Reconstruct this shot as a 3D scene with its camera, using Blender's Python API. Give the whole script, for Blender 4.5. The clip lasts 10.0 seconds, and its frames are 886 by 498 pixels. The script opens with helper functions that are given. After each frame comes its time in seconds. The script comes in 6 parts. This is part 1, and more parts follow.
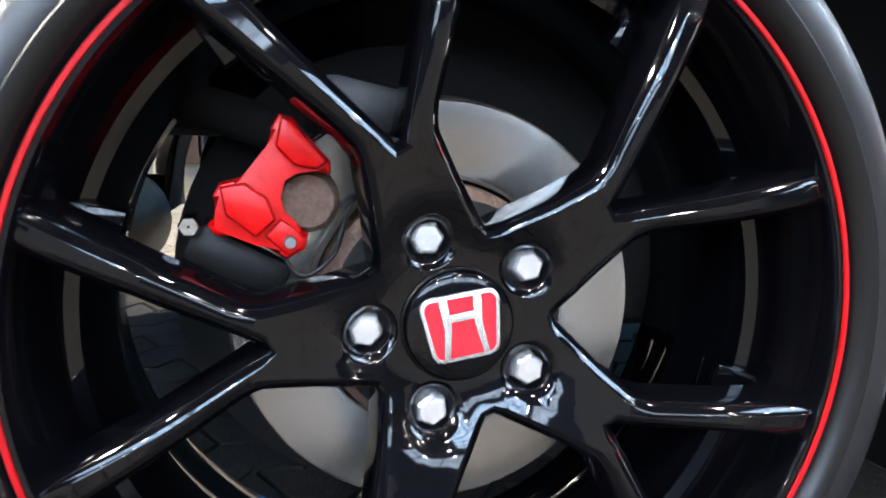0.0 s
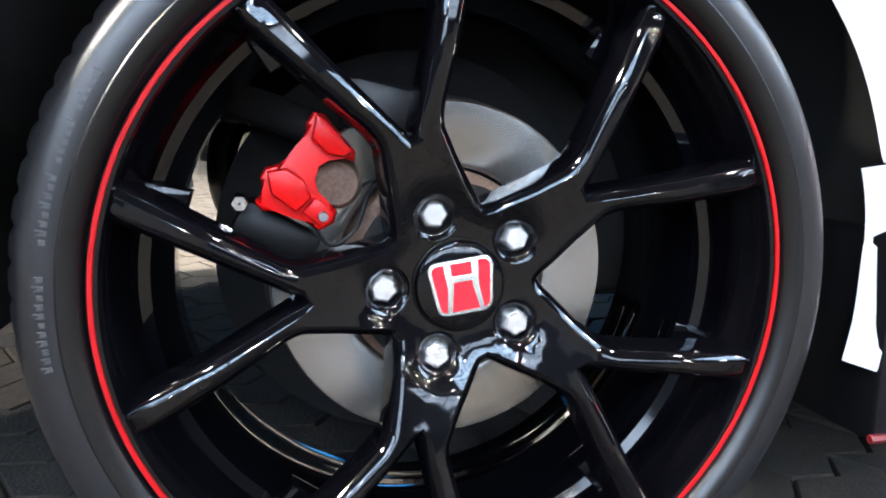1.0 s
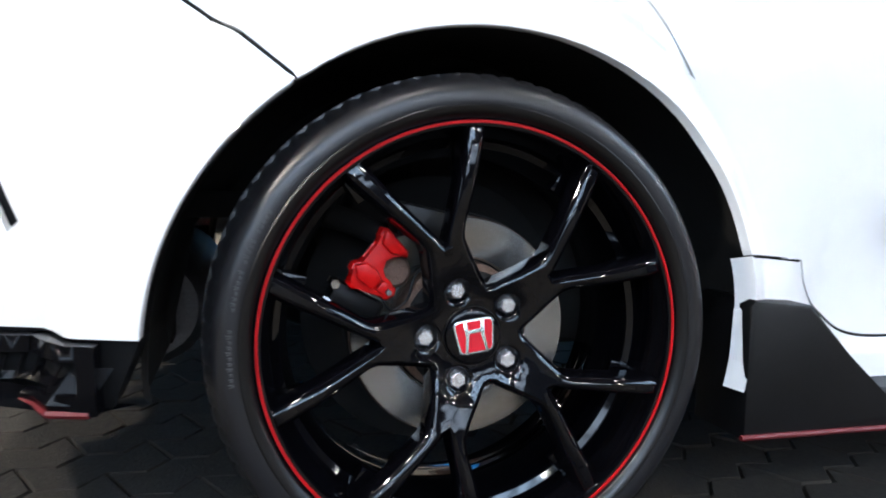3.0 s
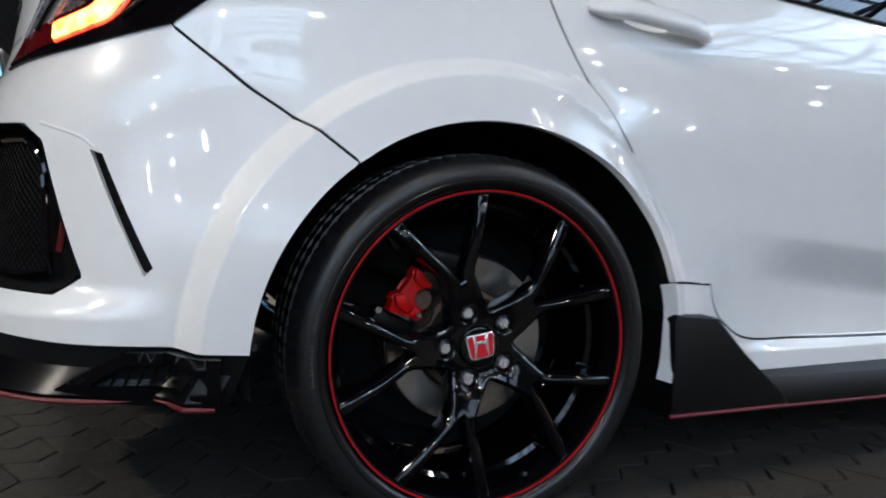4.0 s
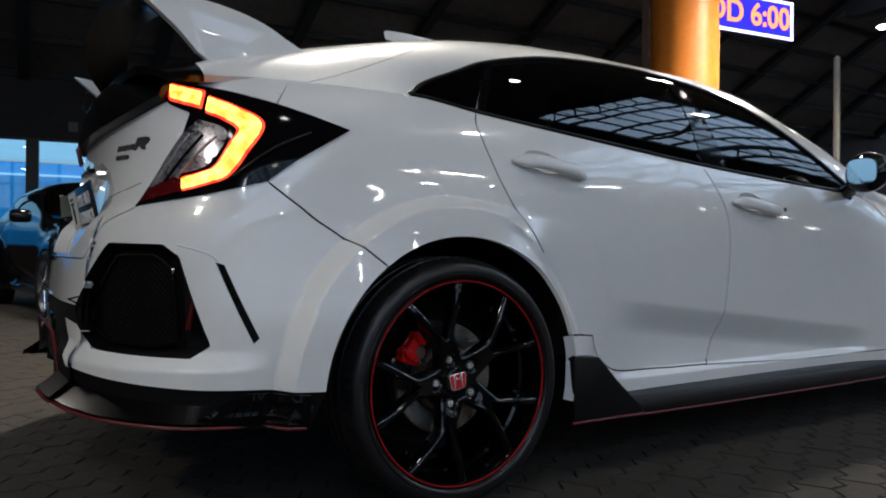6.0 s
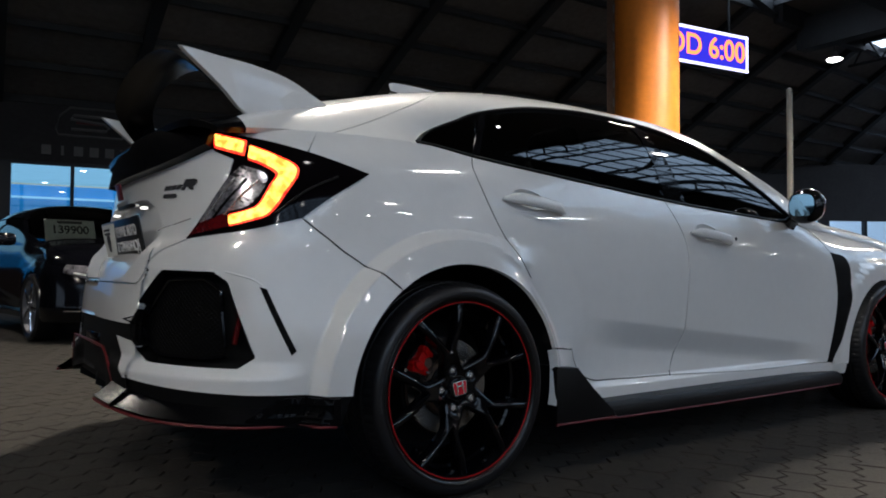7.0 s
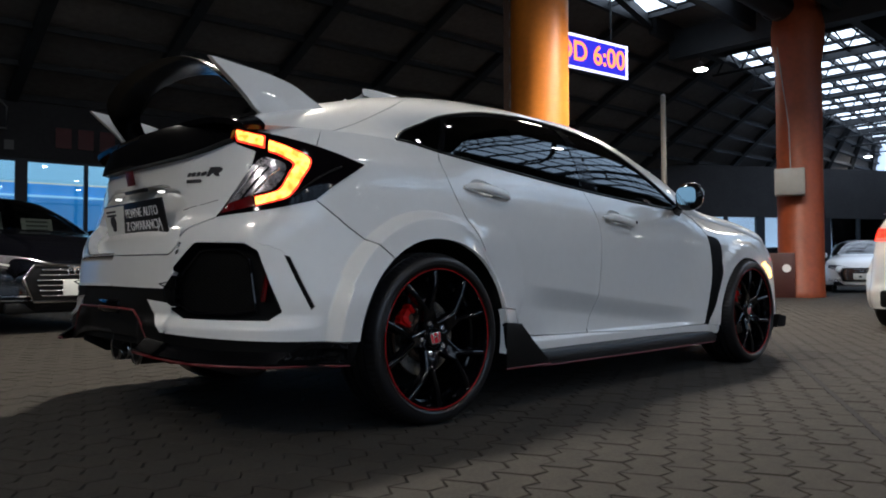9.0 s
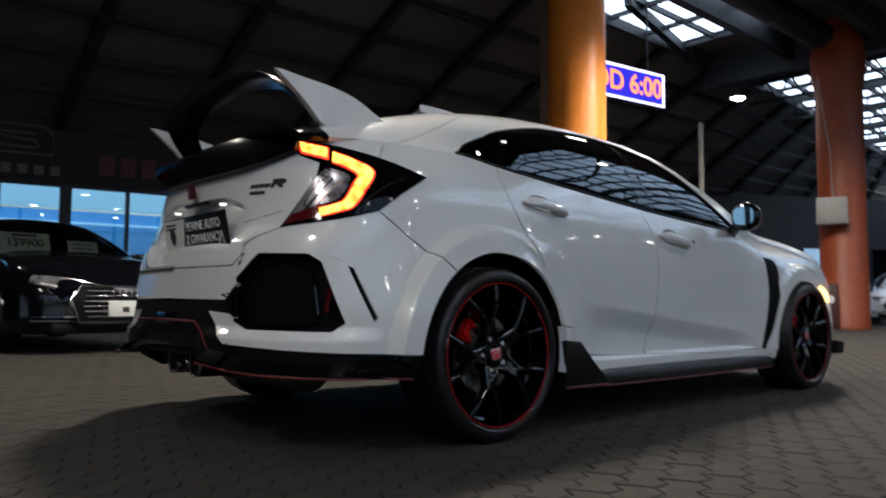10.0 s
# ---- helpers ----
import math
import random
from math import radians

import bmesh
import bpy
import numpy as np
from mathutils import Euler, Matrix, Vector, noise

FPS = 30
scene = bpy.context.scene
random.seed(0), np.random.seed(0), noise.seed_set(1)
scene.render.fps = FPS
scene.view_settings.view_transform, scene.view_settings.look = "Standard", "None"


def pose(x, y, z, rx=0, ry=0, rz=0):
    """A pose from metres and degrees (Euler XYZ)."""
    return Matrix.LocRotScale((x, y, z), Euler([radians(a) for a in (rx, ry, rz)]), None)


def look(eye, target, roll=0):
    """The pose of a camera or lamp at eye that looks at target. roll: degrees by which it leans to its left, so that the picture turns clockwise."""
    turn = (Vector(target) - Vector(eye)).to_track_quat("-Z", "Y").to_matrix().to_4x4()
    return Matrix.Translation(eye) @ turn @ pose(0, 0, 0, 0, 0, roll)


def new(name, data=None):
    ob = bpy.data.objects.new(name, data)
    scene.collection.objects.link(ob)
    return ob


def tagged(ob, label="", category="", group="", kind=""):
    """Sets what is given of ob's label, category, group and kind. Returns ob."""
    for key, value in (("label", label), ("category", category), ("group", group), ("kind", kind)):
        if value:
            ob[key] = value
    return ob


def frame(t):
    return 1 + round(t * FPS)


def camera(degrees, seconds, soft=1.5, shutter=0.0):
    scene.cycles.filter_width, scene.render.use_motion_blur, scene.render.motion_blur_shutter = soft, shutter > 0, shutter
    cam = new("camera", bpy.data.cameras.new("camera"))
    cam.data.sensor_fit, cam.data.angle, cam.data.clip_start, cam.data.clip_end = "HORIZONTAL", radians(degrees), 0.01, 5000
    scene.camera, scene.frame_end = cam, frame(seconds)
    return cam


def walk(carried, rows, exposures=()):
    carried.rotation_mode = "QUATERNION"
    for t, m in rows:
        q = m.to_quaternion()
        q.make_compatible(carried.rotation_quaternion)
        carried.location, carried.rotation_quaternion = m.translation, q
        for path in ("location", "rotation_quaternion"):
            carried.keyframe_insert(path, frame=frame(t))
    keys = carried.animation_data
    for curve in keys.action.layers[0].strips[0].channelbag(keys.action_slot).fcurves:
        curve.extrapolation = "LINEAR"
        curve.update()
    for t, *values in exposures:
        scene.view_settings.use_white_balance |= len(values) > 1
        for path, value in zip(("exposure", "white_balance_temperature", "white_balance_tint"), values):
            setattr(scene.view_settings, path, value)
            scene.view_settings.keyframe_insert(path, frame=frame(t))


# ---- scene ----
cam = camera(62.3, 10.0, 1.8, 0.5)
PATH = [
    (0, (-0.112, -0.447, 0.438), (0.323, 1.487, 0.153), 0.7),
    (0.5, (-0.125, -0.500, 0.438), (0.300, 1.441, 0.144), 0.7),
    (1, (-0.143, -0.549, 0.444), (0.308, 1.374, 0.121), 1.1),
    (1.5, (-0.156, -0.598, 0.438), (0.296, 1.336, 0.164), 0.7),
    (2, (-0.178, -0.659, 0.468), (0.289, 1.280, 0.217), 0.7),
    (2.5, (-0.218, -0.717, 0.509), (0.293, 1.201, 0.267), 1.2),
    (2.7, (-0.236, -0.775, 0.506), (0.275, 1.163, 0.303), 1.4),
    (4, (-0.499, -1.126, 0.586), (0.21, 0.737, 0.424), 1.5),
    (4.5, (-0.658, -1.249, 0.606), (0.237, 0.533, 0.456), 0.9),
    (5, (-0.789, -1.358, 0.624), (0.115, 0.424, 0.539), 0.3),
    (5.5, (-0.912, -1.483, 0.642), (0.063, 0.263, 0.611), 0.3),
    (7, (-1.315, -1.826, 0.668), (-0.184, -0.178, 0.738), 0.4),
    (7.5, (-1.445, -1.914, 0.656), (-0.319, -0.263, 0.746), 1.0),
    (8, (-1.599, -1.996, 0.634), (-0.378, -0.416, 0.745), 1.2),
    (8.5, (-1.736, -2.032, 0.59), (-0.444, -0.51, 0.714), 0.6),
    (9, (-1.894, -2.053, 0.577), (-0.521, -0.599, 0.637), -0.1),
    (9.5, (-1.997, -2.025, 0.566), (-0.614, -0.581, 0.612), -0.5),
    (10, (-1.956, -1.945, 0.516), (-0.646, -0.442, 0.659), 0.4),
]

# ---- light ----
COOL = (5850, 13)
WARMER = (5830, 13)
EXPOSURES = [(t, stops, *(COOL if t < 6 else WARMER)) for t, stops in ((0.0, 2.85), (2.4, 2.6), (2.7, 2.25), (3.8, 0.76), (4.5, 0.25), (5.5, -0.26), (7.0, -0.66), (10.0, -0.66))]
walk(cam, [(t, look(eye, target, roll)) for t, eye, target, roll in PATH], EXPOSURES)

world = bpy.data.worlds.new("dusk_sky")
scene.world = world
world.use_nodes = True
wn = world.node_tree.nodes
sky = wn.new("ShaderNodeTexSky")
sky.sky_type, sky.sun_disc = "NISHITA", False
sky.sun_elevation, sky.sun_rotation = radians(12), radians(60)
wn["Background"].inputs["Strength"].default_value = 0.20
world.node_tree.links.new(sky.outputs["Color"], wn["Background"].inputs["Color"])


def spot_lamp(name, place, watts, colour, size=0.25, target=None):
    data = bpy.data.lights.new(name, "SPOT")
    data.energy, data.color, data.shadow_soft_size = watts, colour, size
    data.spot_size, data.spot_blend = radians(150), 0.6
    ob = new(name, data)
    ob.matrix_world = look(place, target or (place[0], place[1] + 1e-3, 0))
    return ob


WARM = (1.0, 0.88, 0.68)
# (8.6, 2.6) and (-7.0, -1.5) are added, unseen, to light column and tail
BAYS = [(6.2, 2.2, 5.6), (15.17, 6.68, 5.6), (33.75, 8.45, 5.6), (-3.5, 7.5, 5.6), (1.3, 2.75, 5.65), (8.6, 2.6, 5.9), (-2.4, -7.6, 5.6), (1.6, -7.6, 5.6), (5.6, -7.6, 5.6), (12.5, -1.2, 5.6), (-7.0, -1.5, 5.6)]
DIM_BAYS = [(15.5, -12.4, 5.5), (15.5, -17.0, 5.5), (20.0, -13.0, 5.5), (20.0, -17.0, 5.5), (25.0, -14.0, 5.5), (25.0, -17.6, 5.5), (32.0, -17.6, 5.5), (7.2, -9.8, 5.5), (-4.5, -2.2, 5.5), (-0.6, -2.2, 5.5), (3.4, -2.2, 5.5), (7.4, -2.2, 5.5), (9.6, -7.6, 5.6), (-6.4, -7.6, 5.6)] + [(x, y, 5.5) for y in (-12.4, -17.2) for x in (-13.0, -9.0, -5.0, -1.0, 3.0, 7.0, 11.0)]
BAY_WATTS = (150, 260, 260, 620, 2200, 3300, 30, 30, 30, 450, 1000)
for bay, watts in zip(BAYS, BAY_WATTS):
    spot_lamp("bay_lamp_light", (bay[0], bay[1], bay[2] - 0.12), watts, WARM)

# ---- materials ----
def material(name, colour, rough=0.5, metal=0.0, coat=0.0, vary=0.0, scale=8.0, bump=0.0, bump_scale=60.0, second=None, emit=None, power=0.0, spread=0.0, per_piece=0.0):
    """A surface whose colour varies at two scales between colour and second, with a fine relief."""
    m = bpy.data.materials.new(name)
    m.use_nodes = True
    nodes, links = m.node_tree.nodes, m.node_tree.links
    b = nodes["Principled BSDF"]
    b.inputs["Roughness"].default_value, b.inputs["Metallic"].default_value = rough, metal
    b.inputs["Base Color"].default_value = (*colour, 1)
    b.inputs["Coat Weight"].default_value, b.inputs["Coat Roughness"].default_value = coat, 0.03
    geo = nodes.new("ShaderNodeTexCoord")
    if vary or second:
        second = second or tuple(c * (1 - vary) for c in colour)
        big, fine = nodes.new("ShaderNodeTexNoise"), nodes.new("ShaderNodeTexNoise")
        big.inputs["Scale"].default_value, fine.inputs["Scale"].default_value = scale, scale * 9
        big.inputs["Detail"].default_value, fine.inputs["Detail"].default_value = 4, 3
        add, ramp, mix = nodes.new("ShaderNodeMath"), nodes.new("ShaderNodeMapRange"), nodes.new("ShaderNodeMix")
        add.operation, mix.data_type = "ADD", "RGBA"
        ramp.inputs["From Min"].default_value, ramp.inputs["From Max"].default_value = 0.75, 1.25
        links.new(geo.outputs["Object"], big.inputs["Vector"])
        links.new(geo.outputs["Object"], fine.inputs["Vector"])
        links.new(big.outputs["Fac"], add.inputs[0])
        links.new(fine.outputs["Fac"], add.inputs[1])
        links.new(add.outputs[0], ramp.inputs["Value"])
        links.new(ramp.outputs["Result"], mix.inputs["Factor"])
        mix.inputs["A"].default_value, mix.inputs["B"].default_value = (*colour, 1), (*second, 1)
        out = mix.outputs["Result"]
        if per_piece:
            info, hsv, rng = nodes.new("ShaderNodeObjectInfo"), nodes.new("ShaderNodeHueSaturation"), nodes.new("ShaderNodeMapRange")
            isl, both = nodes.new("ShaderNodeNewGeometry"), nodes.new("ShaderNodeMath")
            both.operation = "PINGPONG"
            both.inputs[1].default_value = 1.0
            sm = nodes.new("ShaderNodeMath")
            links.new(info.outputs["Random"], sm.inputs[0])
            links.new(isl.outputs["Random Per Island"], sm.inputs[1])
            links.new(sm.outputs[0], both.inputs[0])
            rng.inputs["To Min"].default_value, rng.inputs["To Max"].default_value = 1 - per_piece, 1 + per_piece
            links.new(both.outputs[0], rng.inputs["Value"])
            links.new(rng.outputs["Result"], hsv.inputs["Value"])
            links.new(out, hsv.inputs["Color"])
            out = hsv.outputs["Color"]
        links.new(out, b.inputs["Base Color"])
        if spread:
            rr = nodes.new("ShaderNodeMapRange")
            rr.inputs["To Min"].default_value, rr.inputs["To Max"].default_value = max(rough - spread, 0.02), min(rough + spread, 1)
            links.new(fine.outputs["Fac"], rr.inputs["Value"])
            links.new(rr.outputs["Result"], b.inputs["Roughness"])
    if bump:
        grain, relief = nodes.new("ShaderNodeTexNoise"), nodes.new("ShaderNodeBump")
        grain.inputs["Scale"].default_value, grain.inputs["Detail"].default_value = bump_scale, 5
        relief.inputs["Strength"].default_value, relief.inputs["Distance"].default_value = bump, 0.01
        links.new(geo.outputs["Object"], grain.inputs["Vector"])
        links.new(grain.outputs["Fac"], relief.inputs["Height"])
        links.new(relief.outputs["Normal"], b.inputs["Normal"])
    if emit:
        b.inputs["Emission Color"].default_value, b.inputs["Emission Strength"].default_value = (*emit, 1), power
    return m


def tinted_glass(name, tint, tone=(1, 1, 1)):
    m = bpy.data.materials.new(name)
    m.use_nodes = True
    nodes, links = m.node_tree.nodes, m.node_tree.links
    clear, gloss, mix, fres = (nodes.new("ShaderNode" + k) for k in ("BsdfTransparent", "BsdfGlossy", "MixShader", "Fresnel"))
    clear.inputs["Color"].default_value, gloss.inputs["Roughness"].default_value = (*tint, 1), 0.01
    gloss.inputs["Color"].default_value = (*tone, 1)
    fres.inputs["IOR"].default_value = 1.55
    links.new(fres.outputs[0], mix.inputs["Fac"])
    links.new(clear.outputs[0], mix.inputs[1])
    links.new(gloss.outputs[0], mix.inputs[2])
    links.new(mix.outputs[0], nodes["Material Output"].inputs["Surface"])
    return m


WHITE_PAINT = material("white_paint", (0.83, 0.83, 0.82), 0.28, coat=1.0, vary=0.03, scale=3.0)
BLACK_GLOSS = material("black_gloss", (0.005, 0.005, 0.006), 0.06, coat=0.3, vary=0.3, scale=20)
BLACK_PLASTIC = material("black_plastic", (0.005, 0.005, 0.0055), 0.42, vary=0.4, scale=30, bump=0.08, bump_scale=900)
BLACK_MATT = material("black_lining", (0.0035, 0.0035, 0.0035), 0.9, vary=0.5, scale=12)
RED_LINE = material("red_rim_paint", (0.38, 0.0008, 0.003), 0.5, vary=0.1, scale=40)
PINSTRIPE = material("dark_red_pinstripe", (0.115, 0.0035, 0.007), 0.5, vary=0.15, scale=40)
WHEEL_BLACK = material("wheel_black", (0.002, 0.002, 0.003), 0.06, coat=0.0, vary=0.3, scale=25)
RUBBER = material("tyre_rubber", (0.009, 0.009, 0.0105), 0.34, second=(0.0105, 0.0105, 0.012), scale=10, bump=0.006, bump_scale=500)
RUBBER_DARK = material("tyre_ring_black", (0.003, 0.003, 0.0035), 0.30, vary=0.3, scale=20)
RUBBER_LETTER = material("tyre_lettering", (0.045, 0.045, 0.048), 0.5, vary=0.3, scale=30)
STEEL = material("brake_steel", (0.42, 0.41, 0.39), 0.24, 0.95, second=(0.36, 0.345, 0.32), scale=9)
RUST = material("rusty_iron", (0.09, 0.05, 0.035), 0.75, 0.2, second=(0.16, 0.10, 0.07), scale=35, bump=0.3, bump_scale=250)
CALIPER_RED = material("caliper_red", (0.56, 0.0006, 0.0008), 0.36, coat=0.0, vary=0.15, scale=30, bump=0.05, bump_scale=300)
CHROME = material("chrome", (0.82, 0.82, 0.84), 0.09, 1.0, vary=0.08, scale=30)
EMBLEM_RED = material("emblem_red", (0.60, 0.01, 0.025), 0.25, coat=1.0, vary=0.05)
SILVER = material("silvered_metal", (0.86, 0.86, 0.87), 0.26, 0.75, vary=0.06, scale=60)
GREY_METAL = material("grey_metal", (0.20, 0.20, 0.21), 0.45, 0.6, vary=0.3, scale=20)
CARBON = material("carbon_black", (0.0035, 0.0035, 0.004), 0.20, coat=0.0, vary=0.4, scale=60)
LAMP_RED = material("lamp_red_glass", (0.11, 0.004, 0.006), 0.1, coat=1.0, vary=0.2, scale=30)
LAMP_CLEAR = material("lamp_clear_reflector", (0.42, 0.40, 0.44), 0.18, 0.6, second=(0.04, 0.04, 0.05), scale=14, coat=1.0)
LED_RED = material("led_red", (0.5, 0.02, 0.01), 0.3, emit=(1.0, 0.03, 0.012), power=2.2)
LED_AMBER = material("led_amber", (0.8, 0.2, 0.02), 0.3, emit=(1.0, 0.27, 0.025), power=3.8)
INDICATOR = material("indicator_glow", (0.8, 0.3, 0.05), 0.3, emit=(1.0, 0.50, 0.12), power=8.0)
PLATE_GLOW = material("plate_lamp_glow", (0.8, 0.8, 0.8), 0.3, emit=(1.0, 0.93, 0.78), power=3.5)
CAR_GLASS = tinted_glass("tinted_window", (0.05, 0.055, 0.055))
CLEAR_GLASS = tinted_glass("clear_window", (0.75, 0.80, 0.80))
SCREEN_GLASS = tinted_glass("windscreen_glass", (0.25, 0.28, 0.28))
MIRROR_GLASS = material("mirror_glass", (0.26, 0.40, 0.46), 0.02, 1.0)
PAPER = material("paper_white", (0.72, 0.73, 0.70), 0.7, vary=0.1, scale=12)
PLATE_BLACK = material("plate_black", (0.012, 0.013, 0.016), 0.3, vary=0.2)
PRINT_DARK = material("print_dark", (0.02, 0.02, 0.025), 0.6)
PRINT_WHITE = material("print_white", (0.75, 0.75, 0.75), 0.6)
DARK_PAINT = material("dark_blue_paint", (0.003, 0.0032, 0.005), 0.12, coat=0.15, vary=0.2)
RED_PAINT = material("dark_red_paint", (0.055, 0.012, 0.009), 0.5, coat=0.1, vary=0.2)
SEAT_CLOTH = material("seat_cloth", (0.02, 0.02, 0.022), 0.9, vary=0.3, scale=50)
PAVER = material("paver_concrete", (0.0285, 0.0230, 0.0158), 0.90, second=(0.0165, 0.0138, 0.0102), scale=9, bump=0.35, bump_scale=180, spread=0.1, per_piece=0.16)
JOINT = material("joint_sand", (0.020, 0.0172, 0.0135), 0.95, second=(0.013, 0.0115, 0.0095), scale=20, bump=0.3, bump_scale=200)
ORANGE = material("orange_column_paint", (0.85, 0.27, 0.025), 0.45, second=(0.72, 0.22, 0.02), scale=1.2, bump=0.05, bump_scale=20)
RED_ORANGE = material("red_orange_column_paint", (0.25, 0.046, 0.008), 0.5, second=(0.19, 0.035, 0.006), scale=1.2, bump=0.05, bump_scale=20)
ROOF_PANEL = material("dark_roof_panel", (0.125, 0.116, 0.109), 0.8, second=(0.085, 0.079, 0.074), scale=0.9, per_piece=0.2)
ROOF_STEEL = material("roof_steel", (0.020, 0.023, 0.026), 0.6, 0.2, second=(0.012, 0.014, 0.016), scale=4)
WALL_DARK = material("dark_wall", (0.035, 0.035, 0.038), 0.8, second=(0.025, 0.025, 0.028), scale=1.5)
FRAME_DARK = material("window_frame_dark", (0.02, 0.025, 0.035), 0.5, vary=0.2)
SIGN_GREY = material("sign_grey", (0.15, 0.15, 0.15), 0.5, vary=0.1)
SIGN_RED = material("sign_red", (0.09, 0.008, 0.01), 0.5, vary=0.1)
SIGN_BLUE = material("sign_blue", (0.02, 0.02, 0.5), 0.4, emit=(0.05, 0.04, 0.75), power=1.4)
SIGN_TEXT = material("sign_text", (0.8, 0.1, 0.05), 0.4, emit=(1.0, 0.22, 0.05), power=4.2)
SIGN_EDGE = material("sign_edge", (0.8, 0.8, 0.9), 0.4, emit=(0.80, 0.76, 1.0), power=3.2)
BAY_GLOW = material("bay_lamp_glow", (0.9, 0.9, 0.85), 0.4, emit=(1.0, 0.93, 0.80), power=110.0)
BOX_GREY = material("cabinet_grey", (0.25, 0.25, 0.24), 0.5, vary=0.12, scale=5)
POST_GREY = material("post_grey", (0.24, 0.23, 0.20), 0.5, vary=0.15)
BRICK_DARK = material("plinth_dark", (0.05, 0.028, 0.022), 0.8, vary=0.3)

LIP_BLACK = material("lip_gloss_black", (0.003, 0.003, 0.004), 0.24, vary=0.3, scale=25)
VENT_BLACK = material("vent_black", (0.003, 0.003, 0.0035), 0.7, vary=0.4, scale=30)
STRIP_BLACK = material("hatch_strip_black", (0.004, 0.004, 0.005), 0.16, vary=0.3, scale=20)
LAMP_SMOKE = material("smoked_lamp_cover", (0.004, 0.003, 0.004), 0.07, vary=0.3, scale=20)
PIPE_DARK = material("dark_tailpipe", (0.02, 0.02, 0.021), 0.35, 0.6, vary=0.4, scale=30)
for dull in (CALIPER_RED, RED_LINE, DARK_PAINT, BLACK_PLASTIC, BLACK_GLOSS):
    dull.node_tree.nodes["Principled BSDF"].inputs["Specular IOR Level"].default_value = 0.28
for dull in (LAMP_SMOKE, STRIP_BLACK, CARBON, LIP_BLACK, VENT_BLACK):
    dull.node_tree.nodes["Principled BSDF"].inputs["Specular IOR Level"].default_value = 0.14

# the lit bar is brighter where its diodes sit
for lit, low, high, strong in ((LED_AMBER, (1.0, 0.15, 0.012), (1.0, 0.52, 0.07), 6.0), (LED_RED, (0.8, 0.01, 0.008), (1.0, 0.07, 0.02), 3.0)):
    nt = lit.node_tree
    spots, tone, where = nt.nodes.new("ShaderNodeTexNoise"), nt.nodes.new("ShaderNodeValToRGB"), nt.nodes.new("ShaderNodeTexCoord")
    spots.inputs["Scale"].default_value, spots.inputs["Detail"].default_value = 42, 2
    tone.color_ramp.elements[0].position, tone.color_ramp.elements[1].position = 0.36, 0.62
    tone.color_ramp.elements[0].color, tone.color_ramp.elements[1].color = (*low, 1), (*high, 1)
    nt.links.new(where.outputs["Object"], spots.inputs["Vector"])
    nt.links.new(spots.outputs["Fac"], tone.inputs["Fac"])
    nt.links.new(tone.outputs["Color"], nt.nodes["Principled BSDF"].inputs["Emission Color"])
    nt.nodes["Principled BSDF"].inputs["Emission Strength"].default_value = strong

# bare steel brushed in rings
nt = STEEL.node_tree
ring_way = nt.nodes.new("ShaderNodeTangent")
ring_way.direction_type, ring_way.axis = "RADIAL", "Y"
nt.nodes["Principled BSDF"].inputs["Anisotropic"].default_value = 0.75
nt.links.new(ring_way.outputs["Tangent"], nt.nodes["Principled BSDF"].inputs["Tangent"])


def daylit(name, colour, power, ribs):
    """Sheet whose own emission stands in for daylight, ribbed at a real pitch."""
    m = material(name, (0.6, 0.65, 0.7), 0.4, emit=colour, power=power)
    nodes, links = m.node_tree.nodes, m.node_tree.links
    geo, wave, grime, mix, rng = (nodes.new("ShaderNode" + k) for k in ("TexCoord", "TexWave", "TexNoise", "Math", "MapRange"))
    wave.inputs["Scale"].default_value, grime.inputs["Scale"].default_value = ribs, 0.35
    links.new(geo.outputs["Object"], wave.inputs["Vector"])
    links.new(geo.outputs["Object"], grime.inputs["Vector"])
    mix.operation = "MULTIPLY"
    links.new(wave.outputs["Fac"], rng.inputs["Value"])
    rng.inputs["To Min"].default_value, rng.inputs["To Max"].default_value = 0.75, 1.1
    links.new(rng.outputs["Result"], mix.inputs[0])
    soft = nodes.new("ShaderNodeMapRange")
    soft.inputs["To Min"].default_value, soft.inputs["To Max"].default_value = 0.6 * power, 1.4 * power
    links.new(grime.outputs["Fac"], soft.inputs["Value"])
    links.new(soft.outputs["Result"], mix.inputs[1])
    links.new(mix.outputs[0], nodes["Principled BSDF"].inputs["Emission Strength"])
    return m


# same glowing glazing, set dimmer and bluer to weaken light on the near side
DIM_GLAZING = daylit("dim_roof_glazing", (0.60, 0.80, 1.0), 4.0, 1.6)
ROOF_GLAZING = daylit("glowing_roof_glazing", (0.78, 0.89, 1.0), 4.7, 1.6)
MARK_RED = material("dark_red_mark", (0.10, 0.004, 0.008), 0.4, vary=0.2)
WINDOW_DAY = daylit("frosted_window_daylight", (0.72, 0.86, 1.0), 1.3, 0.2)

# ---- the shape of the car ----
# The car faces +x. s is the distance from its middle plane (y = MID) towards the near side.
MID = 0.905
HUB_Z = 0.322
BASE = 2.70


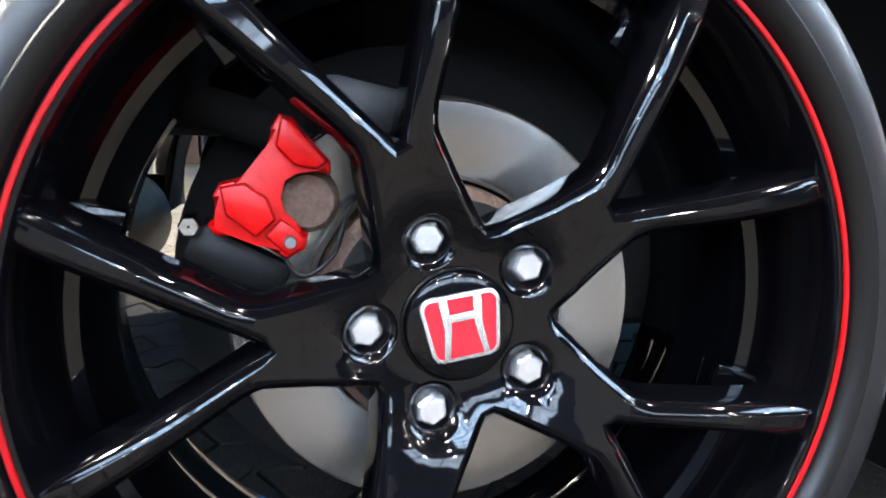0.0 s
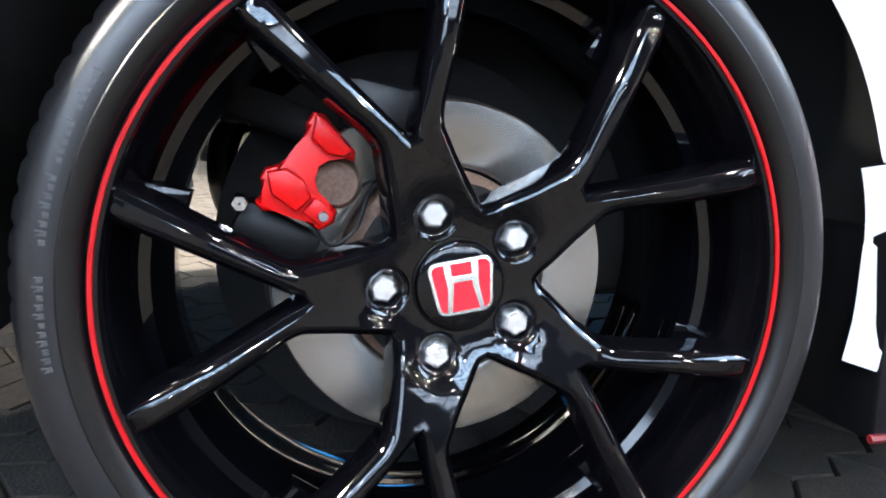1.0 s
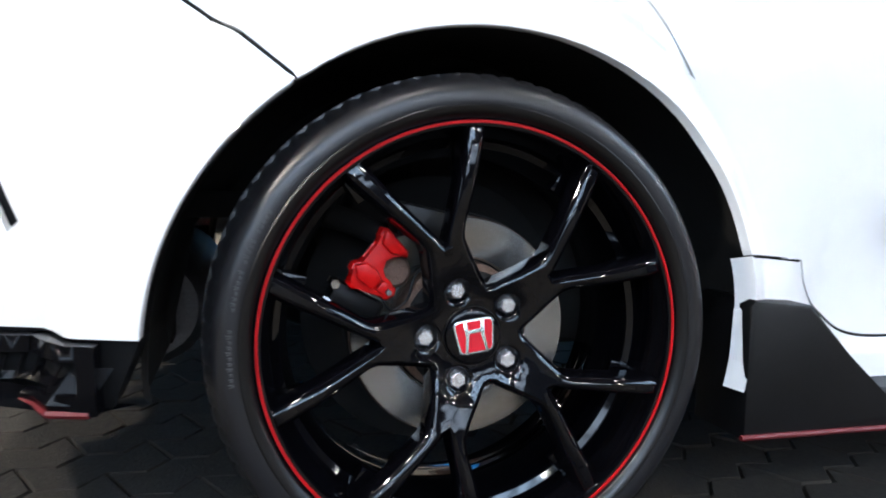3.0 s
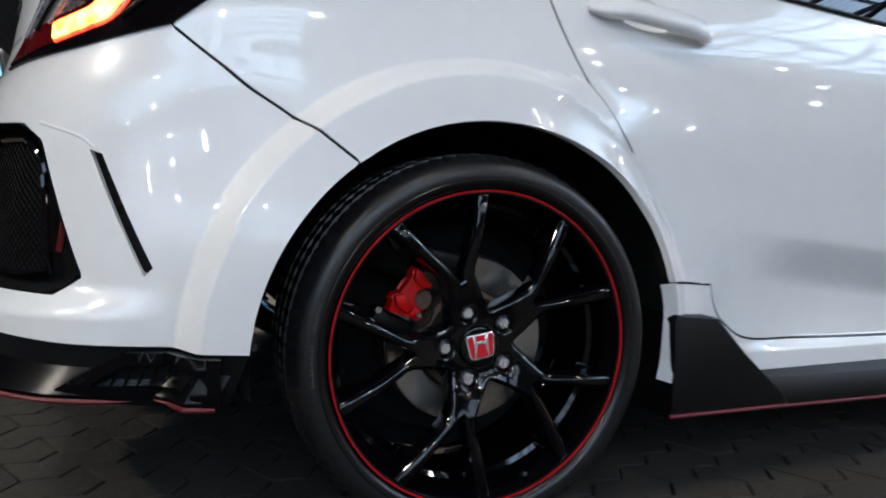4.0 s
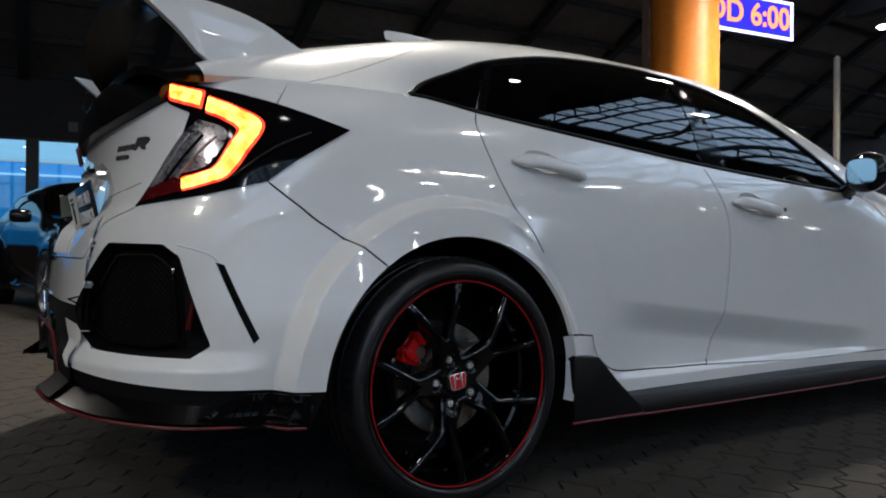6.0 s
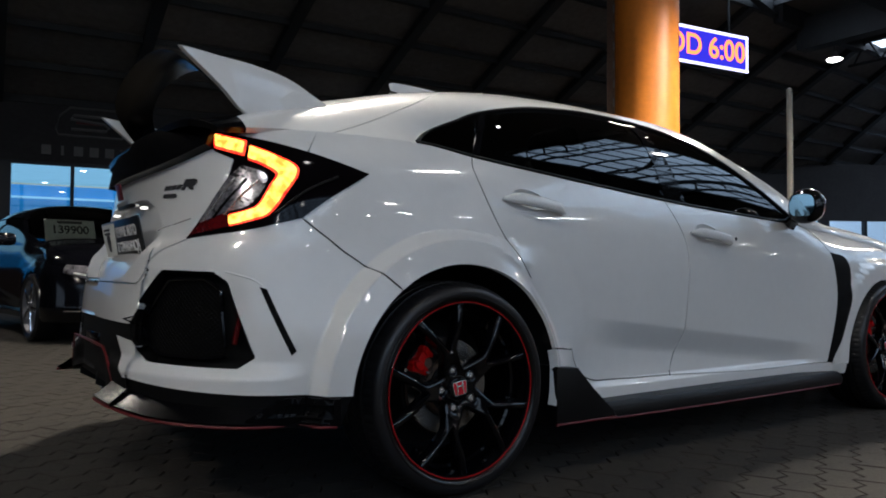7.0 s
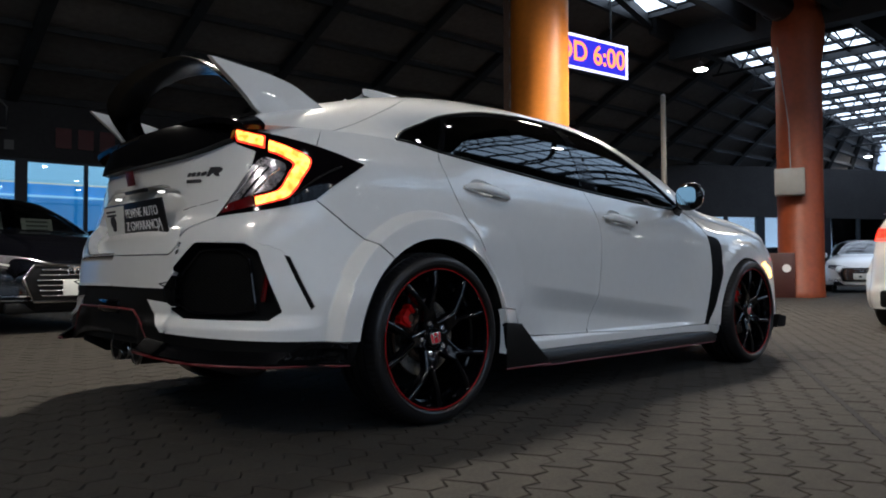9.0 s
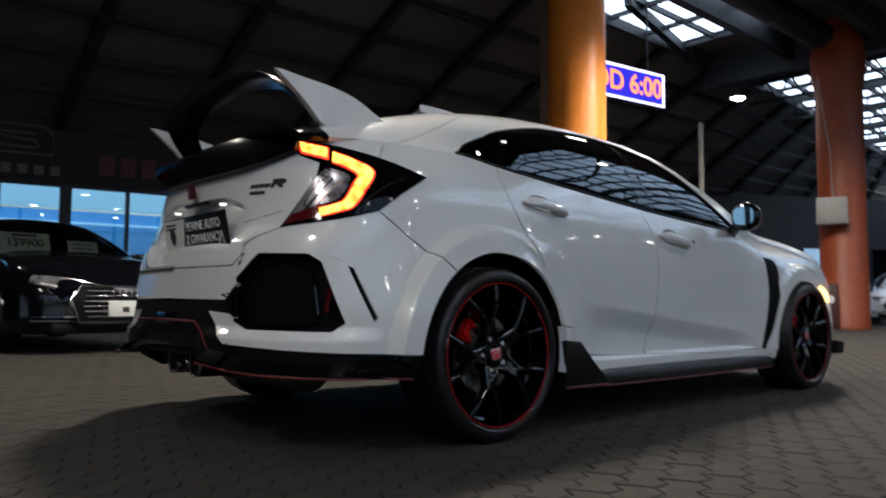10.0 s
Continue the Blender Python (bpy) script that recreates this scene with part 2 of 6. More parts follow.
def spline(xs, ys):
    """A smooth curve through a few design points that never overshoots."""
    xs, ys = np.array(xs, float), np.array(ys, float)
    h, d = np.diff(xs), np.diff(ys) / np.diff(xs)
    m = np.zeros(len(xs))
    m[0], m[-1] = d[0], d[-1]
    for k in range(1, len(xs) - 1):
        if d[k - 1] * d[k] > 0:
            w1, w2 = 2 * h[k] + h[k - 1], h[k] + 2 * h[k - 1]
            m[k] = (w1 + w2) / (w1 / d[k - 1] + w2 / d[k])

    def at(x):
        x = np.clip(np.asarray(x, float), xs[0], xs[-1])
        k = np.clip(np.searchsorted(xs, x) - 1, 0, len(xs) - 2)
        t = (x - xs[k]) / h[k]
        return ((1 + 2 * t) * (1 - t) ** 2 * ys[k] + t * (1 - t) ** 2 * h[k] * m[k]
                + t * t * (3 - 2 * t) * ys[k + 1] + t * t * (t - 1) * h[k] * m[k + 1])
    return at


def step(a, b, x):
    t = np.clip((np.asarray(x, float) - a) / (b - a), 0, 1)
    return t * t * (3 - 2 * t)


REAR_X, NOSE_X, WRAP = -0.2, 2.95, 0.75
rear_depth = spline([.15, .3, .43, .64, .72, .78, .86, .97, 1.08, 1.2], [.64, .68, .68, .665, .645, .605, .585, .57, .55, .5])
nose_depth = spline([.15, .3, .5, .65, .8, .95], [.58, .62, .60, .55, .42, .2])
width_rear = spline([.15, .22, .30, .43, .64, .72, .78, .86, .97, 1.08, 1.2], [.86, .89, .905, .908, .898, .89, .88, .865, .825, .755, .68])
width_door = spline([.15, .22, .27, .33, .42, .55, .70, .82, .92, 1.0, 1.08, 1.2], [.80, .842, .840, .836, .838, .845, .852, .848, .828, .80, .765, .70])
width_front = spline([.15, .22, .27, .33, .42, .55, .70, .82, .92, 1.0, 1.2], [.80, .84, .84, .838, .838, .843, .846, .836, .81, .775, .7])
width_nose = spline([.15, .30, .45, .60, .72, .80, .88, .95, 1.2], [.86, .895, .90, .893, .875, .84, .77, .69, .5])
blend_a, blend_b, blend_c = (-.2, .62), (.62, 1.8), (1.95, 2.55)


def ramp(a, b, x):
    """A straight slope with slightly rounded ends."""
    t = np.clip((np.asarray(x, float) - a) / (b - a), 0, 1)
    return .75 * t + .25 * t * t * (3 - 2 * t)


flare_height = spline([-20, 5, 20, 40, 60, 82, 270], [.85, .80, .50, .25, .62, 1, 1])
flare_spread = spline([-20, 5, 20, 40, 60, 82, 270], [.04, .05, .11, .13, .03, 0, 0])


arch_lip = spline([-20, 5, 20, 35, 45, 60, 85, 270], [.028, .030, .036, .045, .042, .024, 0, 0])


arch_pull = spline([-20, -10, 5, 17, 35, 50, 85, 270], [.016, .014, .004, -.004, -.005, -.004, 0, 0])


def flare(x, z, tall=.050, inner=.473, outer=.506):
    """The widened band round a wheel arch; it runs out where the door begins."""
    r = np.hypot(x - .016, z - .305)
    turned = np.degrees(np.arctan2(z - .305, x - .016))
    turned = np.where(turned < -90, turned + 360, turned)
    fade, wide = flare_height(turned), flare_spread(turned)
    inner, outer = inner - .5 * wide, outer + wide
    waist = .016 * (1 - step(.50, .80, r)) * step(.45, .7, z) * (1 - step(-.05, .30, x))
    lip = arch_lip(turned) * (1 - ramp(.388, .440, np.hypot(x + arch_pull(turned) - .016, z - .305))) * (tall > .03)
    return tall * (1 - ramp(inner, outer, r)) * fade * step(.08, .22, z) - waist * (tall > .03) + lip


def side(x, z):
    """Half the width of the body at x, z, along the flanks."""
    x, z = np.asarray(x, float), np.asarray(z, float)
    k1, k2, k3 = step(*blend_a, x), step(*blend_b, x), step(*blend_c, x)
    w = width_rear(z) * (1 - k1) + width_door(z) * k1 * (1 - k2) + width_front(z) * k2 * (1 - k3) + width_nose(z) * k3
    w = w + flare(x, z) + flare(x - BASE, z, .02, .43, .46)
    # the lower door is tucked in under a falling crease and turns out again at the sill
    crease = .512 - .11 * (x - .637)
    tuck = ramp(crease + .004, crease - .095, z) * (1 - .9 * step(.284, .258, z))
    return w - .034 * tuck * step(.56, .85, x) * (1 - step(1.95, 2.2, x))


def skin(u, z):
    """The flank, tail and nose of the near side: u runs along the body, from the tail's middle (u = TAIL) to the nose's (u = NOSE)."""
    u, z = np.broadcast_arrays(np.asarray(u, float), np.asarray(z, float))
    x, s = u.copy(), side(np.clip(u, REAR_X, NOSE_X), z)
    for turn, depth, n, origin, sign in ((REAR_X - u, rear_depth(z), 3.0, REAR_X, -1), (u - NOSE_X, nose_depth(z), 2.5, NOSE_X, 1)):
        a = np.clip(turn / WRAP, 0, math.pi / 2)
        b = side(np.full_like(z, origin), z)
        r = ((np.sin(a) / depth) ** n + (np.cos(a) / b) ** n) ** (-1 / n)
        x = np.where(turn > 0, origin + sign * r * np.sin(a), x)
        s = np.where(turn > 0, r * np.cos(a), s)
    # a ledge under the bumper's vent stands out
    ledge = .030 * ramp(.428, .392, z) * step(-.40, -.56, u) * step(-1.11, -1.05, u)
    turn = np.clip((REAR_X - u) / WRAP, 0, math.pi / 2)
    x, s = x - ledge * np.sin(turn), s + ledge * np.cos(turn)
    # the flare behind the wheel goes on into the tail's curve
    back, own = flare(x, z), flare(REAR_X, z)
    s = s + np.where(u < REAR_X, (back - own) * (s > .5), 0)
    return np.stack([x, s, z], -1)


TAIL, NOSE = REAR_X - WRAP * math.pi / 2, NOSE_X + WRAP * math.pi / 2
belt_z = spline([-.9, -.5, -.06, .16, .48, 1.14, 1.67, 2.1, 2.6, 3.0, 3.3, 3.56], [1.06, 1.09, 1.093, 1.062, 1.027, .968, .937, .915, .865, .77, .66, .50])
top_z = spline([-.9, -.7, -.3, 0, .27, .53, .86, 1.235, 1.5, 1.8, 2.1, 2.4, 2.5, 2.8, 3.1, 3.4, 3.56],
               [1.09, 1.14, 1.265, 1.345, 1.395, 1.423, 1.434, 1.430, 1.40, 1.30, 1.16, 1.005, .985, .95, .89, .77, .60])


def top(x, t):
    """Glass, pillars, roof and bonnet: t is 0 at the belt line and 1 on the middle plane."""
    x, t = np.broadcast_arrays(np.asarray(x, float), np.asarray(t, float))
    zb, zt = belt_z(x), top_z(x)
    sb, h = side(np.clip(x, -.5, 3.2), zb), zt - zb
    sb = sb * (1 - .35 * step(3.0, 3.56, x)) * (1 - .12 * step(-.25, -.8, x))
    s1, s2 = sb - (.13 + .45 * step(.3, -.2, x)) * h, .86 * sb
    z1 = zb + .68 * h
    a, b, c, d = (1 - t) ** 3, 3 * t * (1 - t) ** 2, 3 * t * t * (1 - t), t ** 3
    return np.stack([x, a * sb + b * s1 + c * s2, a * zb + b * z1 + (c + d) * zt], -1)

# ---- building tools ----
from mathutils.geometry import delaunay_2d_cdt


def thing(name, label, category, m=None, group="", kind=""):
    ob = tagged(new(name), label, category, group, kind)
    if m is not None:
        ob.matrix_world = m
    return ob


def mesh_object(name, me, mat, parent=None, label=""):
    ob = new(name, me)
    if not me.materials:
        me.materials.append(mat)
    ob.parent = parent
    return tagged(ob, label)


def part(name, bm, mat, parent=None, label="", smooth=True, angle=40):
    me = bpy.data.meshes.new(name)
    bmesh.ops.recalc_face_normals(bm, faces=bm.faces)
    bm.to_mesh(me)
    bm.free()
    if smooth:
        me.shade_smooth()
        me.set_sharp_from_angle(angle=radians(angle))
    return mesh_object(name, me, mat, parent, label)


def raw(name, verts, faces, mat, parent=None, label="", smooth=False, angle=40):
    me = bpy.data.meshes.new(name)
    me.from_pydata([tuple(map(float, v)) for v in verts], [], [tuple(map(int, f)) for f in faces])
    if smooth:
        me.shade_smooth()
        me.set_sharp_from_angle(angle=radians(angle))
    return mesh_object(name, me, mat, parent, label)


def add_box(bm, size, m=Matrix(), bevel=0.0, segments=2):
    out = bmesh.ops.create_cube(bm, size=1.0, matrix=m @ Matrix.Diagonal((*size, 1)))
    if bevel:
        edges = list({e for v in out["verts"] for e in v.link_edges})
        bmesh.ops.bevel(bm, geom=edges, offset=bevel, segments=segments, affect="EDGES", profile=0.5)
    return bm


def box(size, m=Matrix(), bevel=0.0):
    return add_box(bmesh.new(), size, m, bevel)


def add_lathe(bm, profile, n=64, m=Matrix(), closed=False):
    """Turns a profile of (radius, y) round the y axis."""
    rings = []
    for r, y in profile:
        rings.append([bm.verts.new(m @ Vector((r * math.cos(a), y, r * math.sin(a)))) for a in (2 * math.pi * k / n for k in range(n))])
    pairs = list(zip(rings, rings[1:])) + ([(rings[-1], rings[0])] if closed else [])
    for a, b in pairs:
        for k in range(n):
            bm.faces.new((a[k], a[(k + 1) % n], b[(k + 1) % n], b[k]))
    return rings


def lathe(profile, n=64, m=Matrix(), caps=(False, False), closed=False):
    bm = bmesh.new()
    rings = add_lathe(bm, profile, n, m, closed)
    for want, ring in zip(caps, (rings[0], rings[-1])):
        if want:
            bm.faces.new(ring)
    return bm


def add_prism(bm, outline, y0, y1, m=Matrix(), bevel=0.0):
    """An outline in x, z pulled from y0 to y1."""
    a = [bm.verts.new(m @ Vector((x, y0, z))) for x, z in outline]
    b = [bm.verts.new(m @ Vector((x, y1, z))) for x, z in outline]
    faces = [bm.faces.new(a), bm.faces.new(b[::-1])]
    n = len(outline)
    for k in range(n):
        faces.append(bm.faces.new((a[k], b[k], b[(k + 1) % n], a[(k + 1) % n])))
    if bevel:
        edges = list(faces[0].edges) + list(faces[1].edges)
        bmesh.ops.bevel(bm, geom=edges, offset=bevel, segments=2, affect="EDGES", profile=0.5)
    return bm


def prism(outline, y0, y1, m=Matrix(), bevel=0.0):
    return add_prism(bmesh.new(), outline, y0, y1, m, bevel)


def add_tube(bm, points, radius, n=8, closed=False):
    points = [Vector(p) for p in points]
    rings, up = [], Vector((0, 0, 1))
    count = len(points)
    for k, p in enumerate(points):
        ahead = (points[(k + 1) % count if closed else min(k + 1, count - 1)] - points[k - 1 if closed else max(k - 1, 0)]).normalized()
        ref = up if abs(ahead.z) < 0.95 else Vector((1, 0, 0))
        a = ahead.cross(ref).normalized()
        b = a.cross(ahead)
        r = float(radius[k] if isinstance(radius, (list, tuple)) else radius)
        rings.append([bm.verts.new(p + r * (math.cos(q) * a + math.sin(q) * b)) for q in (2 * math.pi * i / n for i in range(n))])
    pairs = list(zip(rings, rings[1:])) + ([(rings[-1], rings[0])] if closed else [])
    for a, b in pairs:
        for i in range(n):
            bm.faces.new((a[i], a[(i + 1) % n], b[(i + 1) % n], b[i]))
    if not closed:
        bm.faces.new(rings[0])
        bm.faces.new(rings[-1][::-1])
    return bm


def tube(points, radius, n=8, closed=False):
    return add_tube(bmesh.new(), points, radius, n, closed)


def curve(points, per=8):
    """A smooth line through the given points."""
    p = np.array(points, float)
    if len(p) == 2:
        t = np.linspace(0, 1, per * 2 + 1)[:, None]
        return p[0] + (p[1] - p[0]) * t
    ext = np.vstack([2 * p[0] - p[1], p, 2 * p[-1] - p[-2]])
    out = []
    for k in range(len(p) - 1):
        a, b, c, d = ext[k:k + 4]
        for t in np.arange(per) / per:
            out.append(.5 * (2 * b + (c - a) * t + (2 * a - 5 * b + 4 * c - d) * t * t + (3 * b - a - 3 * c + d) * t ** 3))
    return np.array(out + [p[-1]])


def inside(points, poly):
    x, y = points[:, 0], points[:, 1]
    ok = np.zeros(len(points), bool)
    for (ax, ay), (bx, by) in zip(poly, np.roll(poly, -1, 0)):
        cross = (ay > y) != (by > y)
        ok ^= cross & (x < (bx - ax) * (y - ay) / np.where(by == ay, 1e-12, by - ay) + ax)
    return ok


def even(line, step_len):
    d = np.r_[0, np.cumsum(np.linalg.norm(np.diff(line, axis=0), axis=1))]
    n = max(int(round(d[-1] / step_len)), 1)
    q = np.linspace(0, d[-1], n + 1)
    return np.stack([np.interp(q, d, line[:, k]) for k in range(2)], 1)


def surface_normals(surf, a, b):
    e = 1e-4
    n = np.cross(surf(a + e, b) - surf(a - e, b), surf(a, b + e) - surf(a, b - e))
    return n / np.maximum(np.linalg.norm(n, axis=1), 1e-9)[:, None]


def flat_panel(segments, res, holes=(), extra=None):
    """Triangles of a closed outline in the surface's own plane. segments: (gap, points), end to end."""
    loop, gaps = [], []
    for gap, pts in segments:
        line = even(np.array(pts, float), res * .6)
        loop.append(line[:-1])
        gaps += [gap] * (len(line) - 1)
    loop, gaps = np.vstack(loop), np.array(gaps)
    if (np.roll(loop, -1, 0)[:, 1] * loop[:, 0] - np.roll(loop, -1, 0)[:, 0] * loop[:, 1]).sum() < 0:
        loop, gaps = loop[::-1].copy(), np.roll(gaps[::-1], 0)
    tangent = np.roll(loop, -1, 0) - np.roll(loop, 1, 0)
    tangent /= np.maximum(np.linalg.norm(tangent, axis=1), 1e-9)[:, None]
    loop = loop + np.stack([-tangent[:, 1], tangent[:, 0]], 1) * gaps[:, None]
    lo, hi = loop.min(0), loop.max(0)
    gx, gy = np.meshgrid(np.arange(lo[0], hi[0], res), np.arange(lo[1], hi[1], res))
    grid = np.stack([gx.ravel(), gy.ravel()], 1)
    grid = grid[inside(grid, loop)]
    if len(grid):
        far = np.min(np.linalg.norm(grid[:, None] - loop[None], axis=2), axis=1) > res * .45
        grid = grid[far]
    if extra is not None and len(extra):
        extra = extra[inside(extra, loop)]
        extra = extra[np.min(np.linalg.norm(extra[:, None] - loop[None], axis=2), axis=1) > .003]
        keep = np.ones(len(grid), bool)
        for lo_k in range(0, len(grid), 2000):
            part_of = grid[lo_k:lo_k + 2000]
            keep[lo_k:lo_k + 2000] = np.min(np.linalg.norm(part_of[:, None] - extra[None], axis=2), axis=1) > .008
        grid = np.vstack([grid[keep], extra])
    n = len(loop)
    links, rings = [(k, (k + 1) % n) for k in range(n)], [loop]
    for hole in holes:
        hole = np.array(hole, float)
        if len(grid):
            grid = grid[~inside(grid, hole)]
            grid = grid[np.min(np.linalg.norm(grid[:, None] - hole[None], axis=2), axis=1) > res * .4]
        o = sum(len(r) for r in rings)
        links += [(o + k, o + (k + 1) % len(hole)) for k in range(len(hole))]
        rings.append(hole)
    pts = np.vstack(rings + [grid])
    verts, _, faces, *_ = delaunay_2d_cdt([Vector(p) for p in pts], links, [], 0, 1e-7)
    verts, faces = np.array([tuple(v) for v in verts]), np.array([f for f in faces if len(f) == 3])
    mid = verts[faces].mean(1)
    keep = inside(mid, loop)
    for hole in holes:
        keep &= ~inside(mid, np.array(hole, float))
    return verts, faces[keep], n


def panel(name, segments, surf, mat, parent, sides=(1,), join=False, res=0.025, depth=0.012, lift=0.0, label="", holes=(), extra=None):
    """A sheet that follows the body, with its edges turned in. sides: 1 near, -1 far; join: both halves as one mesh."""
    verts, faces, n = flat_panel(segments, res, holes, extra)
    a, b = verts[:, 0], verts[:, 1]
    outer = surf(a, b)
    nrm = surface_normals(surf, a, b)
    if (nrm * np.stack([np.zeros(len(a)), outer[:, 1], 0.3 * np.ones(len(a))], 1)).sum() < 0:
        nrm = -nrm
    outer = outer + nrm * lift
    edges = {}
    for f in faces:
        for p, q in zip(f, np.roll(f, -1)):
            edges[(min(p, q), max(p, q))] = edges.get((min(p, q), max(p, q)), []) + [(p, q)]
    rim = [e[0] for e in edges.values() if len(e) == 1]
    rim = [(p, q) for p, q in rim if not (join and abs(outer[p, 1]) < 2e-3 and abs(outer[q, 1]) < 2e-3)]
    built = []

    def one(sign):
        flip = np.array([1, sign, 1])
        pos = np.vstack([outer, outer - nrm * depth]) * flip
        pos = np.stack([pos[:, 0], MID - pos[:, 1], pos[:, 2]], 1)
        nn = nrm * flip
        nn = np.stack([nn[:, 0], -nn[:, 1], nn[:, 2]], 1)
        tri = faces.copy()
        face_n = np.cross(pos[tri[:, 1]] - pos[tri[:, 0]], pos[tri[:, 2]] - pos[tri[:, 0]])
        back = (face_n * nn[tri].mean(1)).sum(1) < 0
        tri[back] = tri[back][:, ::-1]
        m = len(outer)
        skirt = [(q, p, p + m, q + m) for p, q in rim] if depth else []
        return pos, nn, [tuple(t) for t in tri], skirt

    def emit(sets):
        vs, fs, normals = [], [], []
        for pos, nn, tri, skirt in sets:
            o = len(vs)
            vs += [tuple(p) for p in pos]
            for t in tri:
                fs.append(tuple(int(i) + o for i in t))
                normals += [tuple(nn[i]) for i in t]
            for q in skirt:
                v = [Vector(pos[i]) for i in q]
                fn = (v[1] - v[0]).cross(v[3] - v[0])
                fn = fn.normalized() if fn.length > 1e-9 else Vector((0, 0, 1))
                fs.append(tuple(int(i) + o for i in q))
                normals += [tuple(fn)] * 4
        me = bpy.data.meshes.new(name)
        me.from_pydata(vs, [], fs)
        me.shade_smooth()
        me.normals_split_custom_set(normals)
        built.append(mesh_object(name, me, mat, parent, label))

    made = [one(s) for s in sides]
    if join:
        emit(made)
    else:
        for one_side in made:
            emit([one_side])
    return built if len(built) > 1 else built[0]


def strip(surf, a, b, lift=0.0, sign=1):
    """Points along a line on the body, in the world."""
    a, b = np.asarray(a, float), np.asarray(b, float)
    p, nrm = surf(a, b), surface_normals(surf, a, b)
    if (nrm[:, 1] * p[:, 1]).sum() < 0:
        nrm = -nrm
    p = p + nrm * lift
    return [Vector((x, MID - sign * s, z)) for x, s, z in p]


def lettering(name, text, size, m, mat, parent, depth=0.001, spacing=1.0, align="CENTER", bold=0.0):
    font = bpy.data.curves.new(name, "FONT")
    font.body, font.size, font.extrude, font.align_x, font.align_y, font.space_character = text, size, depth, align, "CENTER", spacing
    font.offset = bold
    holder = bpy.data.objects.new(name, font)
    scene.collection.objects.link(holder)
    bpy.context.view_layer.update()
    me = bpy.data.meshes.new_from_object(holder.evaluated_get(bpy.context.evaluated_depsgraph_get()))
    bpy.data.objects.remove(holder)
    me.name = name
    me.transform(m)
    me.materials.clear()
    return mesh_object(name, me, mat, parent)

# ---- the hall ----
ground = raw("floor", [(-60, -60, -.012), (90, -60, -.012), (90, 90, -.012), (-60, 90, -.012)], [(0, 1, 2, 3)], JOINT)
tagged(ground, "grey-brown interlocking concrete pavers with dark sand joints", "floor", kind="structure")

# the far wall runs slightly askew; WALL's x goes along it
WALL = pose(.62, 14.76, 0, 0, 0, -8.5)
SILL, HEAD, EAVE = 0.80, 2.88, 4.2


def wall_piece(name, x0, x1, z0, z1, y0=0.0, y1=0.25, mat=WALL_DARK, parent=None, label=""):
    return part(name, box((x1 - x0, y1 - y0, z1 - z0), WALL @ Matrix.Translation(((x0 + x1) / 2, (y0 + y1) / 2, (z0 + z1) / 2))), mat, parent, label)


X0, X1 = -24.0, 21.1
for name, z0, z1, mat, label in (("wall_north_plinth", -.01, SILL, BRICK_DARK, "dark brown plinth under the windows"), ("wall_north", HEAD, EAVE + .16, WALL_DARK, "dark wall above the window band")):
    tagged(wall_piece(name, X0, X1, z0, z1, mat=mat), label, "wall", kind="structure")
x, k = -5.75, 0
tagged(wall_piece("wall_north_west", X0, x - .12, SILL, HEAD), "dark closed part of the far wall", "wall", kind="structure")
while x < X1 - 1:
    pitch = 1.2 if x < 9 else 2.1
    k += 1
    win = tagged(new("window_%d" % k), "tall dark-framed window onto a blue building", "window", kind="structure")
    wall_piece("window_post", x - (.11 if k % 2 else .035), x + (.11 if k % 2 else .035), SILL, HEAD, .02, .18, FRAME_DARK, win)
    wall_piece("window_rail", x, x + pitch, HEAD - .05, HEAD, .03, .15, FRAME_DARK, win)
    pane = wall_piece("window_pane", x + .03, x + pitch - .03, SILL, HEAD - .05, .09, .10, CLEAR_GLASS, win)
    pane.visible_shadow = False
    x += pitch

# the wall turns at a corner; its second stretch looks onto pale daylight
TURN = WALL @ pose(X1, 0, 0, 0, 0, -22.7)
HEAD_B, SILL_B, LONG_B = 2.54, .62, 21.0
HAZE = daylit("hazy_daylight_outside", (0.60, 0.76, 1.0), 1.9, 0.05)


def turn_piece(name, x0, x1, z0, z1, y0, y1, mat, parent=None):
    return part(name, box((x1 - x0, y1 - y0, z1 - z0), TURN @ Matrix.Translation(((x0 + x1) / 2, (y0 + y1) / 2, (z0 + z1) / 2))), mat, parent)


tagged(turn_piece("wall_northeast_plinth", 0, LONG_B, -.01, SILL_B, 0, .25, BRICK_DARK), "dark brown plinth under the windows", "wall", kind="structure")
tagged(turn_piece("wall_northeast", 0, LONG_B, HEAD_B, 4.4, 0, .25, WALL_DARK), "dark wall above the window band", "wall", kind="structure")
tagged(turn_piece("backdrop", -4, LONG_B + 8, -.5, 7, 6, 6.05, HAZE), "pale hazy daylight beyond the windows", "backdrop", kind="structure")
for i in range(15):
    k += 1
    x = 1.4 * i
    win = tagged(new("window_%d" % k), "tall dark-framed window onto hazy daylight", "window", kind="structure")
    turn_piece("window_post", x - (.16 if i % 2 else .05), x + (.16 if i % 2 else .05), SILL_B, HEAD_B, .02, .18, FRAME_DARK, win)
    pane = turn_piece("window_pane", x + .03, x + 1.37, SILL_B, HEAD_B, .09, .10, CLEAR_GLASS, win)
    pane.visible_shadow = False

